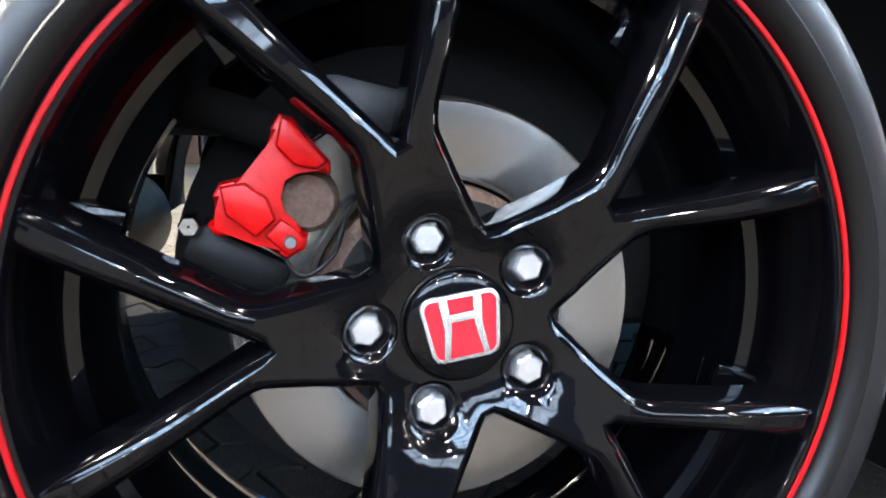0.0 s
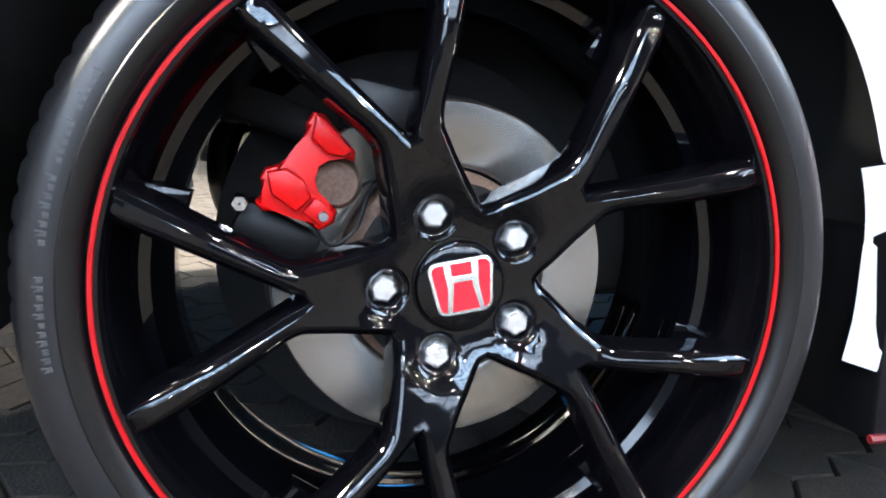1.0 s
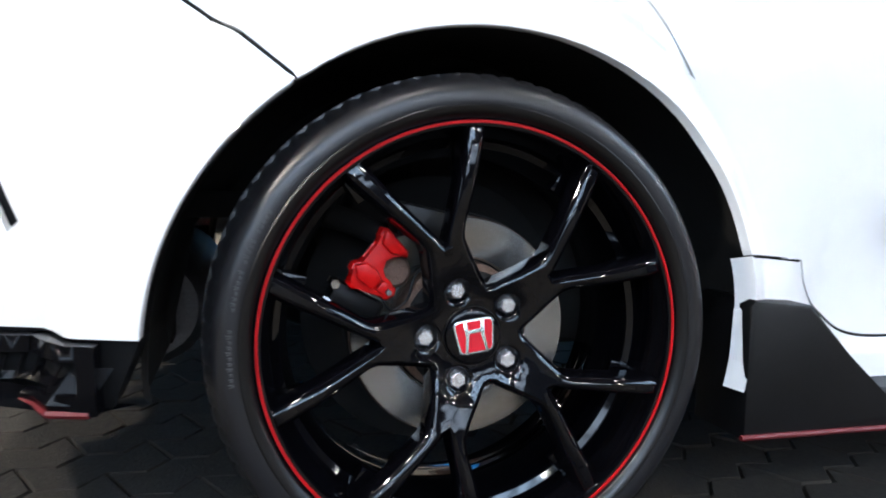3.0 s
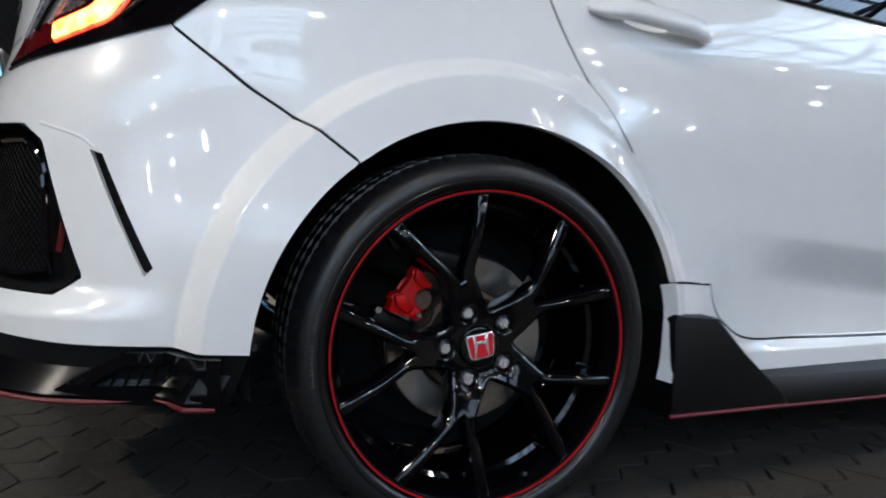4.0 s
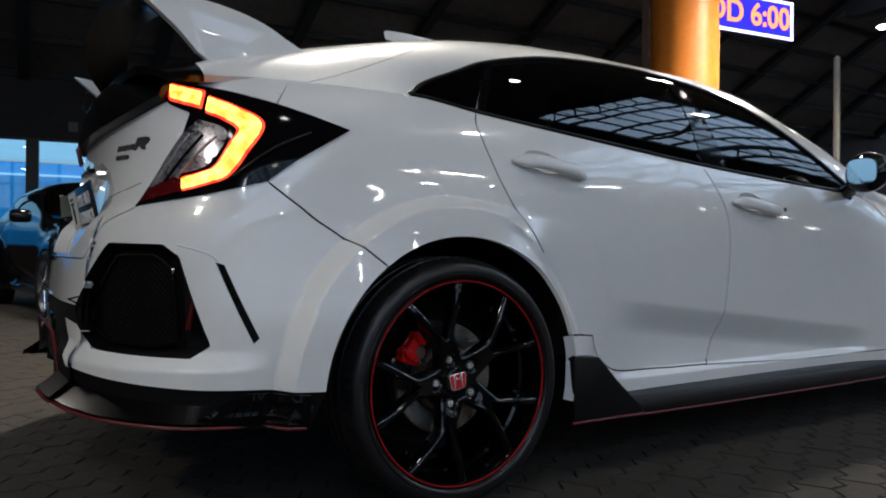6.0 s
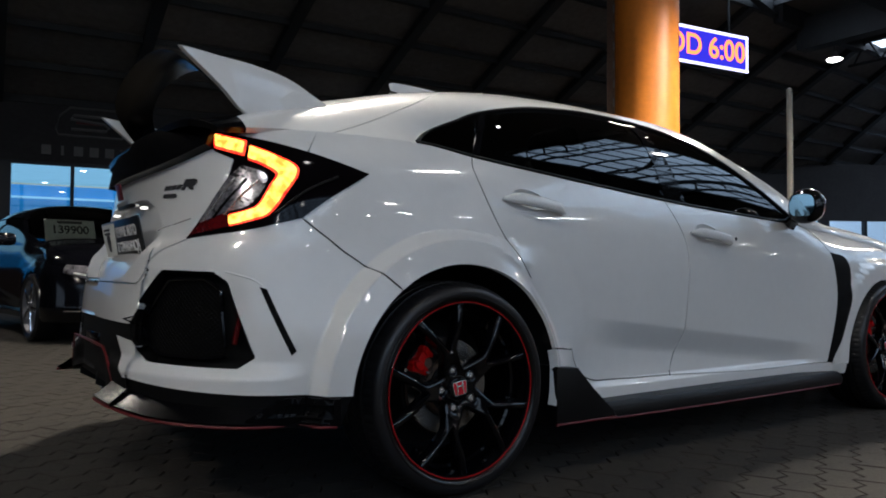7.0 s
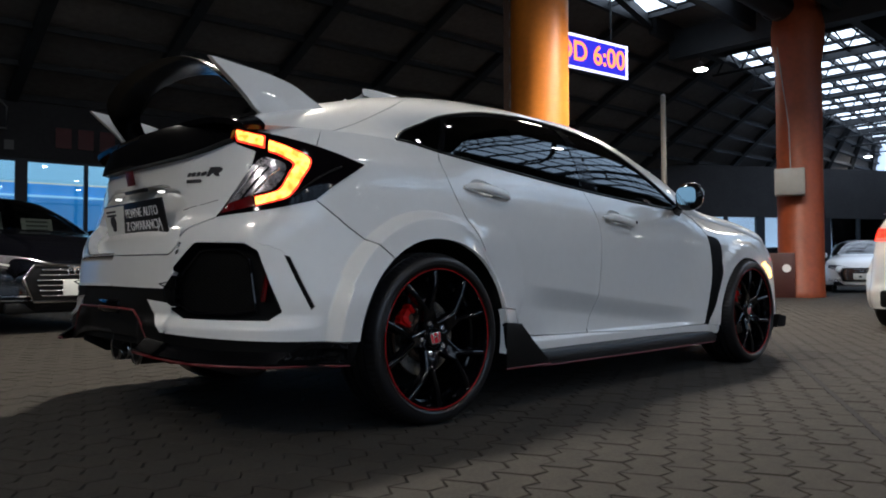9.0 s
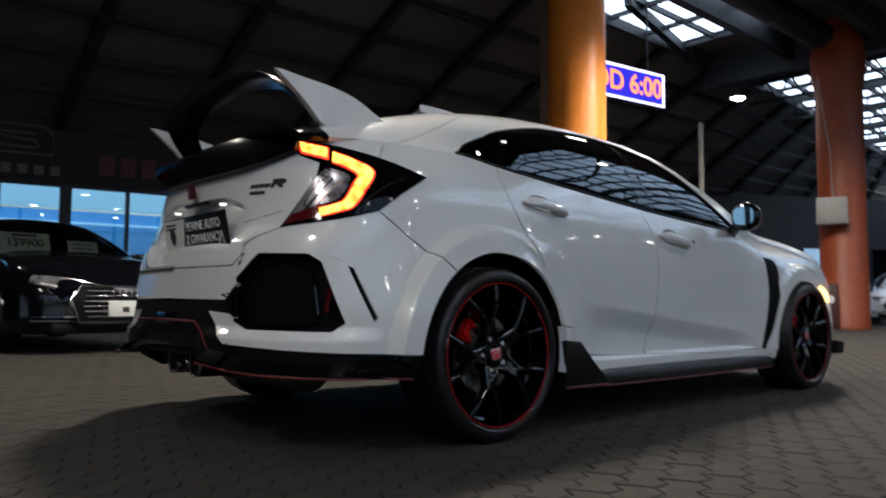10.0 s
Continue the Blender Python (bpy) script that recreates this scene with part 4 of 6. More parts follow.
vent_front = curve([(2.25, .259), (2.312, .43), (2.385, .60), (2.412, .70), (2.395, .768), (2.285, .79)])
panel("side_vent", [(0, vent_back), (0, [(2.213, .262), (2.25, .259)]), (0, vent_front)], skin, VENT_BLACK, car, BOTH, lift=.002, depth=.02, label="black fender side vent")
panel("front_fender", [(0, vent_front), (GAP, curve([(2.285, .79), (2.2, .88), (2.08, float(belt_z(2.08)))])), (0, belt(2.08, 3.22)), (GAP, [(3.22, float(belt_z(3.22))), (3.2, .55), tuple(arch(BASE, 8, 8, 1)[0])]),
                       (0, arch(BASE, 8, 188)), (0, [tuple(arch(BASE, 188, 188, 1)[0]), (2.33, .25), (2.25, .259)])], skin, WHITE_PAINT, car, BOTH, res=.025, depth=.03)
panel("front_bumper", [(GAP, [tuple(arch(BASE, 8, 8, 1)[0]), (3.2, .55), (3.22, .64)]), (0, [(3.22, .64), (NOSE, .60)]), (0, [(NOSE, .60), (NOSE, .22)]), (0, [(NOSE, .22), (3.06, .22)]), (0, arch(BASE, -14, 8))],
      skin, WHITE_PAINT, car, BOTH, True, .035, .03)
canard = (3.07, 3.20)
for sign in BOTH:
    part("front_canard", prism([(canard[0], .20), (canard[1], .20), (canard[1] + .02, .27), (canard[1] - .09, .285), (canard[0], .24)], MID - sign * .78, MID - sign * .935, bevel=.006), VENT_BLACK, car)
panel("front_lip", [(0, [(3.06, .22), (NOSE, .22)]), (0, [(NOSE, .22), (NOSE, .15)]), (0, [(NOSE, .15), (3.06, .15)]), (0, [(3.06, .15), (3.06, .22)])], skin, BLACK_PLASTIC, car, BOTH, True, .04, .02, .01)
panel("headlamp", [(0, [(3.23, .65), (3.35, .63), (3.75, .62)]), (0, [(3.75, .62), (3.72, .70), (3.4, .73), (3.23, .72), (3.23, .65)])], skin, LAMP_CLEAR, car, BOTH, res=.03, lift=.004)
panel("indicator", [(0, [(2.915, .616), (2.96, .596), (3.0, .560), (3.025, .525), (3.05, .54), (3.03, .59), (2.96, .632)]), (0, [(2.96, .632), (2.915, .616)])], skin, INDICATOR, car, BOTH, res=.02, lift=.006, label="glowing amber side indicator")

# tail: hatch, plate recess, black spoiler strip, lower bumper
def tail_u(s, z):
    """The skin's u across the tail, s from the middle plane."""
    us = np.linspace(TAIL, -.5, 400)
    return float(np.interp(s, skin(us, np.full(400, z))[:, 1], us))


recess = [(TAIL, .650)] + [(tail_u(s, z), z) for s, z in ((.30, .650), (.34, .663), (.40, .70), (.452, .785), (.44, .815), (.37, .868), (.27, .900), (.20, .905))] + [(TAIL, .905)]
hatch_low = panel("hatch", [(0, [(TAIL, .638), recess[0]]), (0, recess), (0, [(TAIL, .905), (TAIL, 1.005)]), (0, curve([(TAIL, 1.005), (-1.0, 1.005), (-.8, 1.015), (-.70, 1.035)])),
                            (0, [(-.70, 1.035), (-.692, 1.022), (-.625, .992), (-.640, .93), (-.688, .86), (-.753, .764)]), (GAP, hatch_side), (GAP, [(-.92, .636), (TAIL, .638)])],
                  skin, WHITE_PAINT, car, BOTH, True, .018, .045)
panel("plate_recess", [(0, [(TAIL, .625), (tail_u(.40, .625), .625), (tail_u(.50, .78), .78), (tail_u(.40, .93), .93), (TAIL, .93)]), (0, [(TAIL, .93), (TAIL, .625)])], skin, WHITE_PAINT, car, BOTH, True, .03, 0, -.04)
panel("hatch_spoiler_strip", [(0, curve([(TAIL, .985), (-1.0, .985), (-.82, 1.0), (-.70, 1.03)])), (0, [(-.70, 1.03), (-.69, 1.085)]), (0, curve([(-.69, 1.085), (-.85, 1.105), (TAIL, 1.11)])), (0, [(TAIL, 1.11), (TAIL, .985)])],
      skin, STRIP_BLACK, car, BOTH, True, .02, .06, .03, label="gloss black strip across the hatch")
part("hatch_mark", box((.006, .075, .058), pose(-.806, MID, .945, 0, -12, 0), .003), MARK_RED, car, "dark red mark in the middle of the hatch")
for dy in (-.22, .22):
    part("plate_light", box((.02, .024, .007), pose(-.772, MID + dy, .878), .002), PLATE_GLOW, car, "small lit number-plate lamp")
part("plate_garnish", box((.02, .20, .014), pose(-.782, MID, .895), .004), BLACK_PLASTIC, car)

panel("lower_bumper", [(0, curve([tuple(arch(0, 175.3, 175.3, 1)[0]), (-.637, .354), (-.919, .374)])), (0, [(-.919, .374), (-1.035, .49), (-.935, .524), (TAIL, .528)]), (0, [(TAIL, .528), (TAIL, .34)]),
                       (0, curve([(TAIL, .34), (-1.12, .335), (-1.0, .30), (-.74, .272), (-.56, .264), (-.368, .258)])), (0, [(-.368, .258), tuple(arch(0, 175.3, 175.3, 1)[0])])],
      skin, VENT_BLACK, car, BOTH, True, .025, .05, -.006)
lip_u = np.linspace(-.368, -1.0, 40)
for sign in BOTH:
    low = np.interp(lip_u, [-1.0, -.74, -.56, -.368], [.298, .270, .262, .257])
    bm = bmesh.new()
    reach = 1 + .9 * step(-.45, -.85, lip_u)
    rows = [[Vector(p) for p in strip(skin, lip_u, low + dz, 0, sign)] for dz in (.050, .030, .014, .004, .004)]
    facing_out = [(p - Vector((.9, MID, p.z))).normalized() for p in rows[0]]
    grid = [[bm.verts.new(p + d * float(lf * k if lf > 0 else lf)) for p, d, k in zip(row, facing_out, reach)] for row, lf in zip(rows, (-.006, .010, .024, .022, -.03))]
    for r0, r1 in zip(grid, grid[1:]):
        for k in range(len(r0) - 1):
            bm.faces.new((r0[k], r0[k + 1], r1[k + 1], r1[k]))
    stripe = [p + d * float(.0235 * k) for p, d, k in zip(rows[3], facing_out, reach)]
    part("bumper_lip", bm, LIP_BLACK, car)
    part("red_pinstripe", tube(stripe, .0042, 6), PINSTRIPE, car, "thin red line along the lower edge")
    # the raised end of the lip beside the wheel, with a slatted vent let into it
    vent_in = [(-.388, .284), (-.512, .288), (-.474, .319), (-.388, .319)]
    block = panel("lip_end", [(0, [(-.374, .263), (-.374, .336), (-.472, .338), (-.505, .315), (-.545, .284), (-.545, .268), (-.374, .263)])], skin, LIP_BLACK, car, (sign,), res=.012, lift=.018, depth=.022,
                  holes=[even(np.array(vent_in + vent_in[:1]), .012)[:-1]])
    panel("lip_vent", [(0, vent_in + vent_in[:1])], skin, VENT_BLACK, block, (sign,), res=.02, lift=.004, depth=0)
    for q in range(7):
        u0 = -.400 - .0135 * q
        part("vent_rib", tube(strip(skin, [u0, u0 - .008], [.315, .288], .010, sign), .0016, 5), LIP_BLACK, block)
    # the hexagonal false vent: bezel, deep tub and net
    tub = panel("bumper_vent", [(0, vent_edge + vent_edge[:1])], skin, VENT_BLACK, car, (sign,), res=.02, lift=-.045, depth=0.0, label="black hexagonal bumper vent with a fine net")
    inner = [(-.90, .508), (-.785, .655), (-.665, .655), (-.625, .62), (-.60, .445), (-.66, .432), (-.80, .434), (-.90, .49), (-.90, .508)]
    net = bmesh.new()
    poly = np.array(inner[:-1])
    for k in range(-30, 34):
        for slope in (1, -1):
            u = np.linspace(-.90, -.60, 60)
            z = .54 + slope * (u + .75) + k * .0135
            ok = inside(np.stack([u, z], 1), poly)
            runs = np.flatnonzero(ok)
            if len(runs) > 3:
                add_tube(net, strip(skin, u[runs[[0, len(runs) // 2, -1]]], z[runs[[0, len(runs) // 2, -1]]], -.034, sign), .0011, 4)
    ring = np.array(vent_edge)
    ring = even(np.vstack([ring, ring[:1]]), .02)
    ring = ring.mean(0) + (ring - ring.mean(0)) * .985
    wall = bmesh.new()
    lines = [[wall.verts.new(p) for p in strip(skin, *ring.T, lift, sign)] for lift in (.001, -.012, -.046)]
    for r0, r1 in zip(lines, lines[1:]):
        for k in range(len(r0) - 1):
            wall.faces.new((r0[k], r0[k + 1], r1[k + 1], r1[k]))
    part("vent_surround", wall, VENT_BLACK, tub)
    part("net", net, VENT_BLACK, tub, "black plastic diamond net")
    part("vent_bezel", tube(strip(skin, *even(np.array(inner), .03).T, -.030, sign), .006, 6), BLACK_GLOSS, tub)
    part("red_reflector", box((.012, .02, .15), Matrix.Translation(strip(skin, [-.575], [.55], -.03, sign)[0]) @ pose(0, 0, 0, 0, 10, 0), .004), LAMP_RED, tub, "narrow red reflector in the vent")
    panel("vent_throat", [(0, [(-1.06, .462), (-1.06, .540), (-.85, .555), (-.85, .445), (-1.06, .462)])], skin, VENT_BLACK, tub, (sign,), res=.02, lift=-.003, depth=0)
    panel("bumper_slit", [(0, slit_hole + slit_hole[:1])], skin, VENT_BLACK, car, (sign,), res=.02, lift=-.010, depth=.02, label="black slanted air slit")
    ridge = curve([(-.605, .672), (-.545, .652), (-.522, .634)])
    part("bumper_crease", tube(strip(skin, *ridge.T, -.003, sign), .0045, 6), WHITE_PAINT, car)

# diffuser, exhausts
df = bmesh.new()
add_prism(df, [(-.865, .315), (-.86, .36), (-.70, .37), (-.40, .30), (-.40, .22), (-.70, .26)], MID - .44, MID + .44, bevel=.008)
part("diffuser", df, VENT_BLACK, car)
part("red_pinstripe", tube([(-.895 + .12 * max(abs(q) - .3, 0), MID - q, z) for q, z in ((.52, .302), (.47, .312), (.38, .345), (.32, .415), (.28, .440), (0, .442), (-.28, .440), (-.32, .415), (-.38, .345), (-.47, .312), (-.52, .302))], .0042, 6), PINSTRIPE, car)
for k in (-1, 0, 1):
    part("diffuser_fin", prism([(-.87, .29), (-.86, .36), (-.55, .33), (-.55, .23), (-.78, .24)], MID + k * .33 - .006, MID + k * .33 + .006, bevel=.003), BLACK_PLASTIC, car)
part("diffuser_light", box((.02, .22, .05), pose(-.872, MID + .02, .445), .008), LAMP_SMOKE, car, "clear rear fog lamp in the diffuser")
for dy, r in ((-.105, .050), (0, .036), (.105, .050)):
    pipe = part("exhaust_pipe", lathe([(r * .86, .30), (r * .86, .0), (r * .93, -.004), (r, .0), (r, .02), (r, .32)], 32, pose(-.825, MID - .03 + dy, .274, 0, 0, -90)), PIPE_DARK, car, "dark steel tailpipe with a bright tip")
    part("pipe_tip", lathe([(r * .90, -.004), (r * .95, -.0065), (r * 1.01, -.003), (r * 1.015, .004)], 32, pose(-.825, MID - .03 + dy, .274, 0, 0, -90)), CHROME, pipe)
    part("pipe_bore", lathe([(r * .84, .02), (r * .8, .12), (.001, .13)], 24, pose(-.825, MID - .03 + dy, .274, 0, 0, -90)), BLACK_MATT, pipe)
part("muffler", lathe([(.001, -.36), (.09, -.36), (.11, -.33), (.11, .33), (.09, .36), (.001, .36)], 24, pose(-.45, MID, .27)), GREY_METAL, car)

# black tubes deep in the panel gaps, put there as the gaps' shade
for sign in BOTH:
    for line in (door_rear_edge, front_edge, sill_line, bumper_seam, hatch_side):
        part("gap_shade", tube(strip(skin, *line.T, -.0062, sign), .0042, 5), BLACK_MATT, car)

# side skirts with their fins and red lines
for sign in BOTH:
    y0 = MID - sign * .90
    xs = np.linspace(.60, 2.30, 30)
    bm = bmesh.new()
    rows = []
    for ds, z in ((.79, .234), (.870, .213), (.889, .184), (.886, .158), (.86, .15), (.70, .15)):
        rows.append([bm.verts.new((x, MID - sign * (ds + .012 * math.sin((x - .6) * 1.8)), z - .012 * (x < .75) * (x - .75))) for x in xs])
    for r0, r1 in zip(rows, rows[1:]):
        for k in range(len(xs) - 1):
            bm.faces.new((r0[k], r0[k + 1], r1[k + 1], r1[k]))
    part("side_skirt", bm, BLACK_PLASTIC, car, "black side skirt")
    fin = bmesh.new()
    add_prism(fin, [(.394, .165), (.394, .354), (.401, .362), (.495, .353), (.56, .275), (.665, .192), (.69, .165)], MID - sign * .80, MID - sign * .921, bevel=.006)
    part("skirt_fin", fin, BLACK_PLASTIC, car, "black fin at the end of the skirt")
    part("red_pinstripe", tube([(x, MID - sign * (.886 + .012 * math.sin((x - .6) * 1.8)), .156) for x in np.linspace(.66, 2.28, 24)], .0042, 6), PINSTRIPE, car)
    part("red_pinstripe", tube([(x, MID - sign * .9225, .1695) for x in (.388, .50, .58, .68)], .0042, 6), PINSTRIPE, car)

# roof, pillars, glass
win_top = curve([(-.06, .004), (.0, .10), (.108, .214), (.227, .314), (.482, .42), (.80, .475), (1.06, .47), (1.30, .42), (1.477, .36), (1.751, .235), (1.95, .10), (2.06, .004)])
screen_edge = curve([(2.42, .20), (2.1, .34), (1.8, .46), (1.56, .58), (1.45, .76), (1.42, 1.0)])
hatch_cut = curve([(.164, .60), (.06, .46), (-.03, .34), (-.19, .17), (-.352, .0)])
panel("roof", [(GAP, hatch_cut), (0, [(-.352, 0), (-.06, .0)]), (0, [(-.06, 0), (-.06, .004)]), (0, win_top), (0, [(2.06, .004), (2.45, .0)]), (0, [(2.45, .0), (2.42, .20)]), (0, screen_edge),
               (0, [(1.42, 1), (.10, 1)]), (GAP, curve([(.10, 1), (.115, .8), (.164, .60)]))], top, WHITE_PAINT, car, BOTH, True, .022, .02)
# black tube as shade in the hatch gap
for sign in BOTH:
    part("gap_shade", tube(strip(top, *hatch_cut.T, -.0062, sign), .0042, 5), BLACK_MATT, car)


def between(x0, x1):
    return [p for p in win_top if x0 < p[0] < x1]


for sign in BOTH:
    panel("quarter_glass", [(0, [(-.06, .004), (.15, .004)]), (0, [(.15, .004), (.222, .308)]), (0, [(.222, .308)] + between(-.05, .215)[::-1] + [(-.06, .004)])], top, CAR_GLASS, car, (sign,), res=.02, lift=-.004, depth=.004)
    panel("rear_door_glass", [(0, [(.178, .004), (1.10, .004)]), (0, [(1.10, .004), (1.02, .473)]), (0, [(1.02, .473)] + between(.255, 1.01)[::-1] + [(.252, .328)]), (0, [(.252, .328), (.178, .004)])], top, CAR_GLASS, car, (sign,), res=.03, lift=-.004, depth=.004)
    panel("front_door_glass", [(0, [(1.235, .004), (2.04, .004)]), (0, [(2.04, .004)] + between(1.09, 2.03)[::-1] + [(1.075, .468)]), (0, [(1.075, .468), (1.235, .004)])], top, CAR_GLASS, car, (sign,), res=.03, lift=-.004, depth=.004)
    panel("door_pillar", [(0, [(1.10, .004), (1.235, .004)]), (0, [(1.235, .004), (1.075, .468)]), (0, [(1.075, .468), (1.02, .473)]), (0, [(1.02, .473), (1.10, .004)])], top, BLACK_GLOSS, car, (sign,), res=.03, lift=-.002)
    panel("quarter_pillar", [(0, [(.15, .004), (.178, .004)]), (0, [(.178, .004), (.252, .328)]), (0, [(.252, .328), (.222, .308)]), (0, [(.222, .308), (.15, .004)])], top, BLACK_GLOSS, car, (sign,), res=.03, lift=-.002)
    part("window_seal", tube(strip(top, np.r_[win_top[:, 0], np.linspace(2.06, -.06, 40)[1:]], np.r_[win_top[:, 1], np.full(39, .004)], .001, sign), .006, 6), BLACK_PLASTIC, car)
    # hatch shoulders and the panes of the hatch and windscreen
panel("hatch_top", [(GAP, hatch_cut), (GAP, [(-.352, 0), (-.60, .0)]), (0, [(-.60, 0), (-.61, .30)]), (0, curve([(-.61, .30), (-.52, .52), (-.30, .56), (.02, .66), (.125, .74)])), (0, [(.125, .74), (.13, .70), (.164, .60)])],
      top, WHITE_PAINT, car, BOTH, res=.022, depth=.02)
panel("hatch_shoulder", [(0, belt(-.40, -.62)), (0, [(-.62, float(belt_z(-.62))), (-.62, 1.068)]), (0, curve([(-.62, 1.068), (-.576, 1.057), (-.435, 1.018)])), (0, [(-.435, 1.018), (-.40, float(belt_z(-.40)))])], skin, WHITE_PAINT, car, BOTH, res=.02, depth=.012)
panel("hatch_ledge", [(0, [(-.60, 0), (-.68, .0)]), (0, [(-.68, 0), (-.74, .4), (-.765, 1)]), (0, [(-.765, 1), (-.66, 1)]), (0, curve([(-.66, 1), (-.655, .75), (-.62, .55), (-.52, .52), (-.61, .30)])), (0, [(-.61, .30), (-.60, 0)])],
      top, STRIP_BLACK, car, BOTH, True, .022, .02, label="gloss black ledge under the wing")
panel("hatch_glass", [(0, curve([(-.66, 1), (-.655, .75), (-.62, .55), (-.30, .56), (.02, .66), (.125, .74)])), (0, [(.125, .74), (.105, 1)]), (0, [(.105, 1), (-.66, 1)])], top, CAR_GLASS, car, BOTH, True, .03, .004, -.006)
panel("windscreen", [(0, screen_edge), (0, [(1.42, 1), (2.47, 1)]), (0, [(2.47, 1), (2.45, .6), (2.42, .20)])], top, SCREEN_GLASS, car, BOTH, True, .04, .004, -.005)
panel("bonnet", [(0, [(2.45, 0), (2.42, .20)]), (GAP, [(2.42, .20), (2.45, .6), (2.47, 1)]), (0, [(2.47, 1), (3.55, 1)]), (0, [(3.55, 1), (3.5, .3), (3.2, 0)]), (GAP, [(3.2, 0), (2.45, 0)])], top, WHITE_PAINT, car, BOTH, True, .04, .02)
lip = bmesh.new()


def roof_z(x, s):
    ts = np.linspace(.2, 1, 120)
    p = top(np.full(120, x), ts)
    return float(np.interp(-abs(s), -p[:, 1], p[:, 2]))


rows = []
for x, mix, lift in ((.25, 0, .002), (.18, .35, .003), (.11, .75, .003), (.05, 1, .0), (.036, 1, -.006), (.042, 1, -.030), (.09, .9, -.036), (.15, .2, -.018)):
    row = []
    for s_at in np.linspace(-.40, .40, 31):
        edge = 1.394 - .016 * abs(s_at / .40) ** 2.2
        z = roof_z(.25, s_at) * (1 - mix) + edge * mix + lift
        row.append(lip.verts.new((x + .12 * mix * (1 - abs(s_at / .40) ** 3), MID + s_at, z)))
    rows.append(row)
for r0, r1 in zip(rows, rows[1:]):
    for k in range(30):
        lip.faces.new((r0[k], r0[k + 1], r1[k + 1], r1[k]))
for k in (0, 30):
    lip.faces.new([r[k] for r in rows])
part("roof_spoiler", lip, WHITE_PAINT, car)
for k in (-1.5, 0, 1.5):
    part("vortex_fin", prism([(.05, 1.330), (.15, 1.362), (.09, 1.375)], MID + k * .13 - .004, MID + k * .13 + .004, bevel=.002), WHITE_PAINT, car)

# rear wing
wing_side = curve([(-.772, 1.316), (-.66, 1.303), (-.54, 1.290), (-.43, 1.262), (-.32, 1.205), (-.22, 1.165), (-.06, 1.128)], 5)
wing_back = curve([(-.06, 1.128), (-.22, 1.120), (-.42, 1.118), (-.555, 1.130), (-.655, 1.220), (-.772, 1.316)], 5)
for sign in BOTH:
    bm = bmesh.new()
    outline = np.vstack([wing_side[:-1], wing_back[:-1]])
    mid_y = MID - sign * .600
    add_prism(bm, [tuple(p) for p in outline], mid_y - .013, mid_y + .013, bevel=.008)
    for v in bm.verts:
        k = float(step(1.22, 1.12, v.co.z)) * float(step(-.60, -.2, v.co.x))
        v.co.y -= sign * .07 * k
    part("wing_endplate", bm, WHITE_PAINT, car, "white wing endplate")
    part("wing_foot", prism([(-.60, 1.08), (-.56, 1.135), (-.30, 1.14), (-.12, 1.15), (-.10, 1.11), (-.35, 1.07)], mid_y - .03, mid_y + .05, bevel=.012), WHITE_PAINT, car)
bm = bmesh.new()
n = 41
rows = []
for c, th in ((0, 0), (.12, .011), (.35, .015), (.7, .012), (1, 0), (.7, -.010), (.35, -.013), (.12, -.009)):
    row = []
    for k in np.sin(np.linspace(-math.pi / 2, math.pi / 2, n)):
        arc = 1 - abs(k) ** 2.5
        z = 1.283 + .118 * arc - .14 * abs(k) ** 14
        x0, chord = -.765 + .03 * (1 - arc) + .17 * abs(k) ** 14, .17 - .045 * arc
        row.append(bm.verts.new((x0 + chord * c, MID + .592 * k, z - .045 * c + th)))
    rows.append(row)
for r0, r1 in zip(rows, rows[1:] + rows[:1]):
    for k in range(n - 1):
        bm.faces.new((r0[k], r0[k + 1], r1[k + 1], r1[k]))
part("wing_blade", bm, CARBON, car, "gloss black arched wing blade")

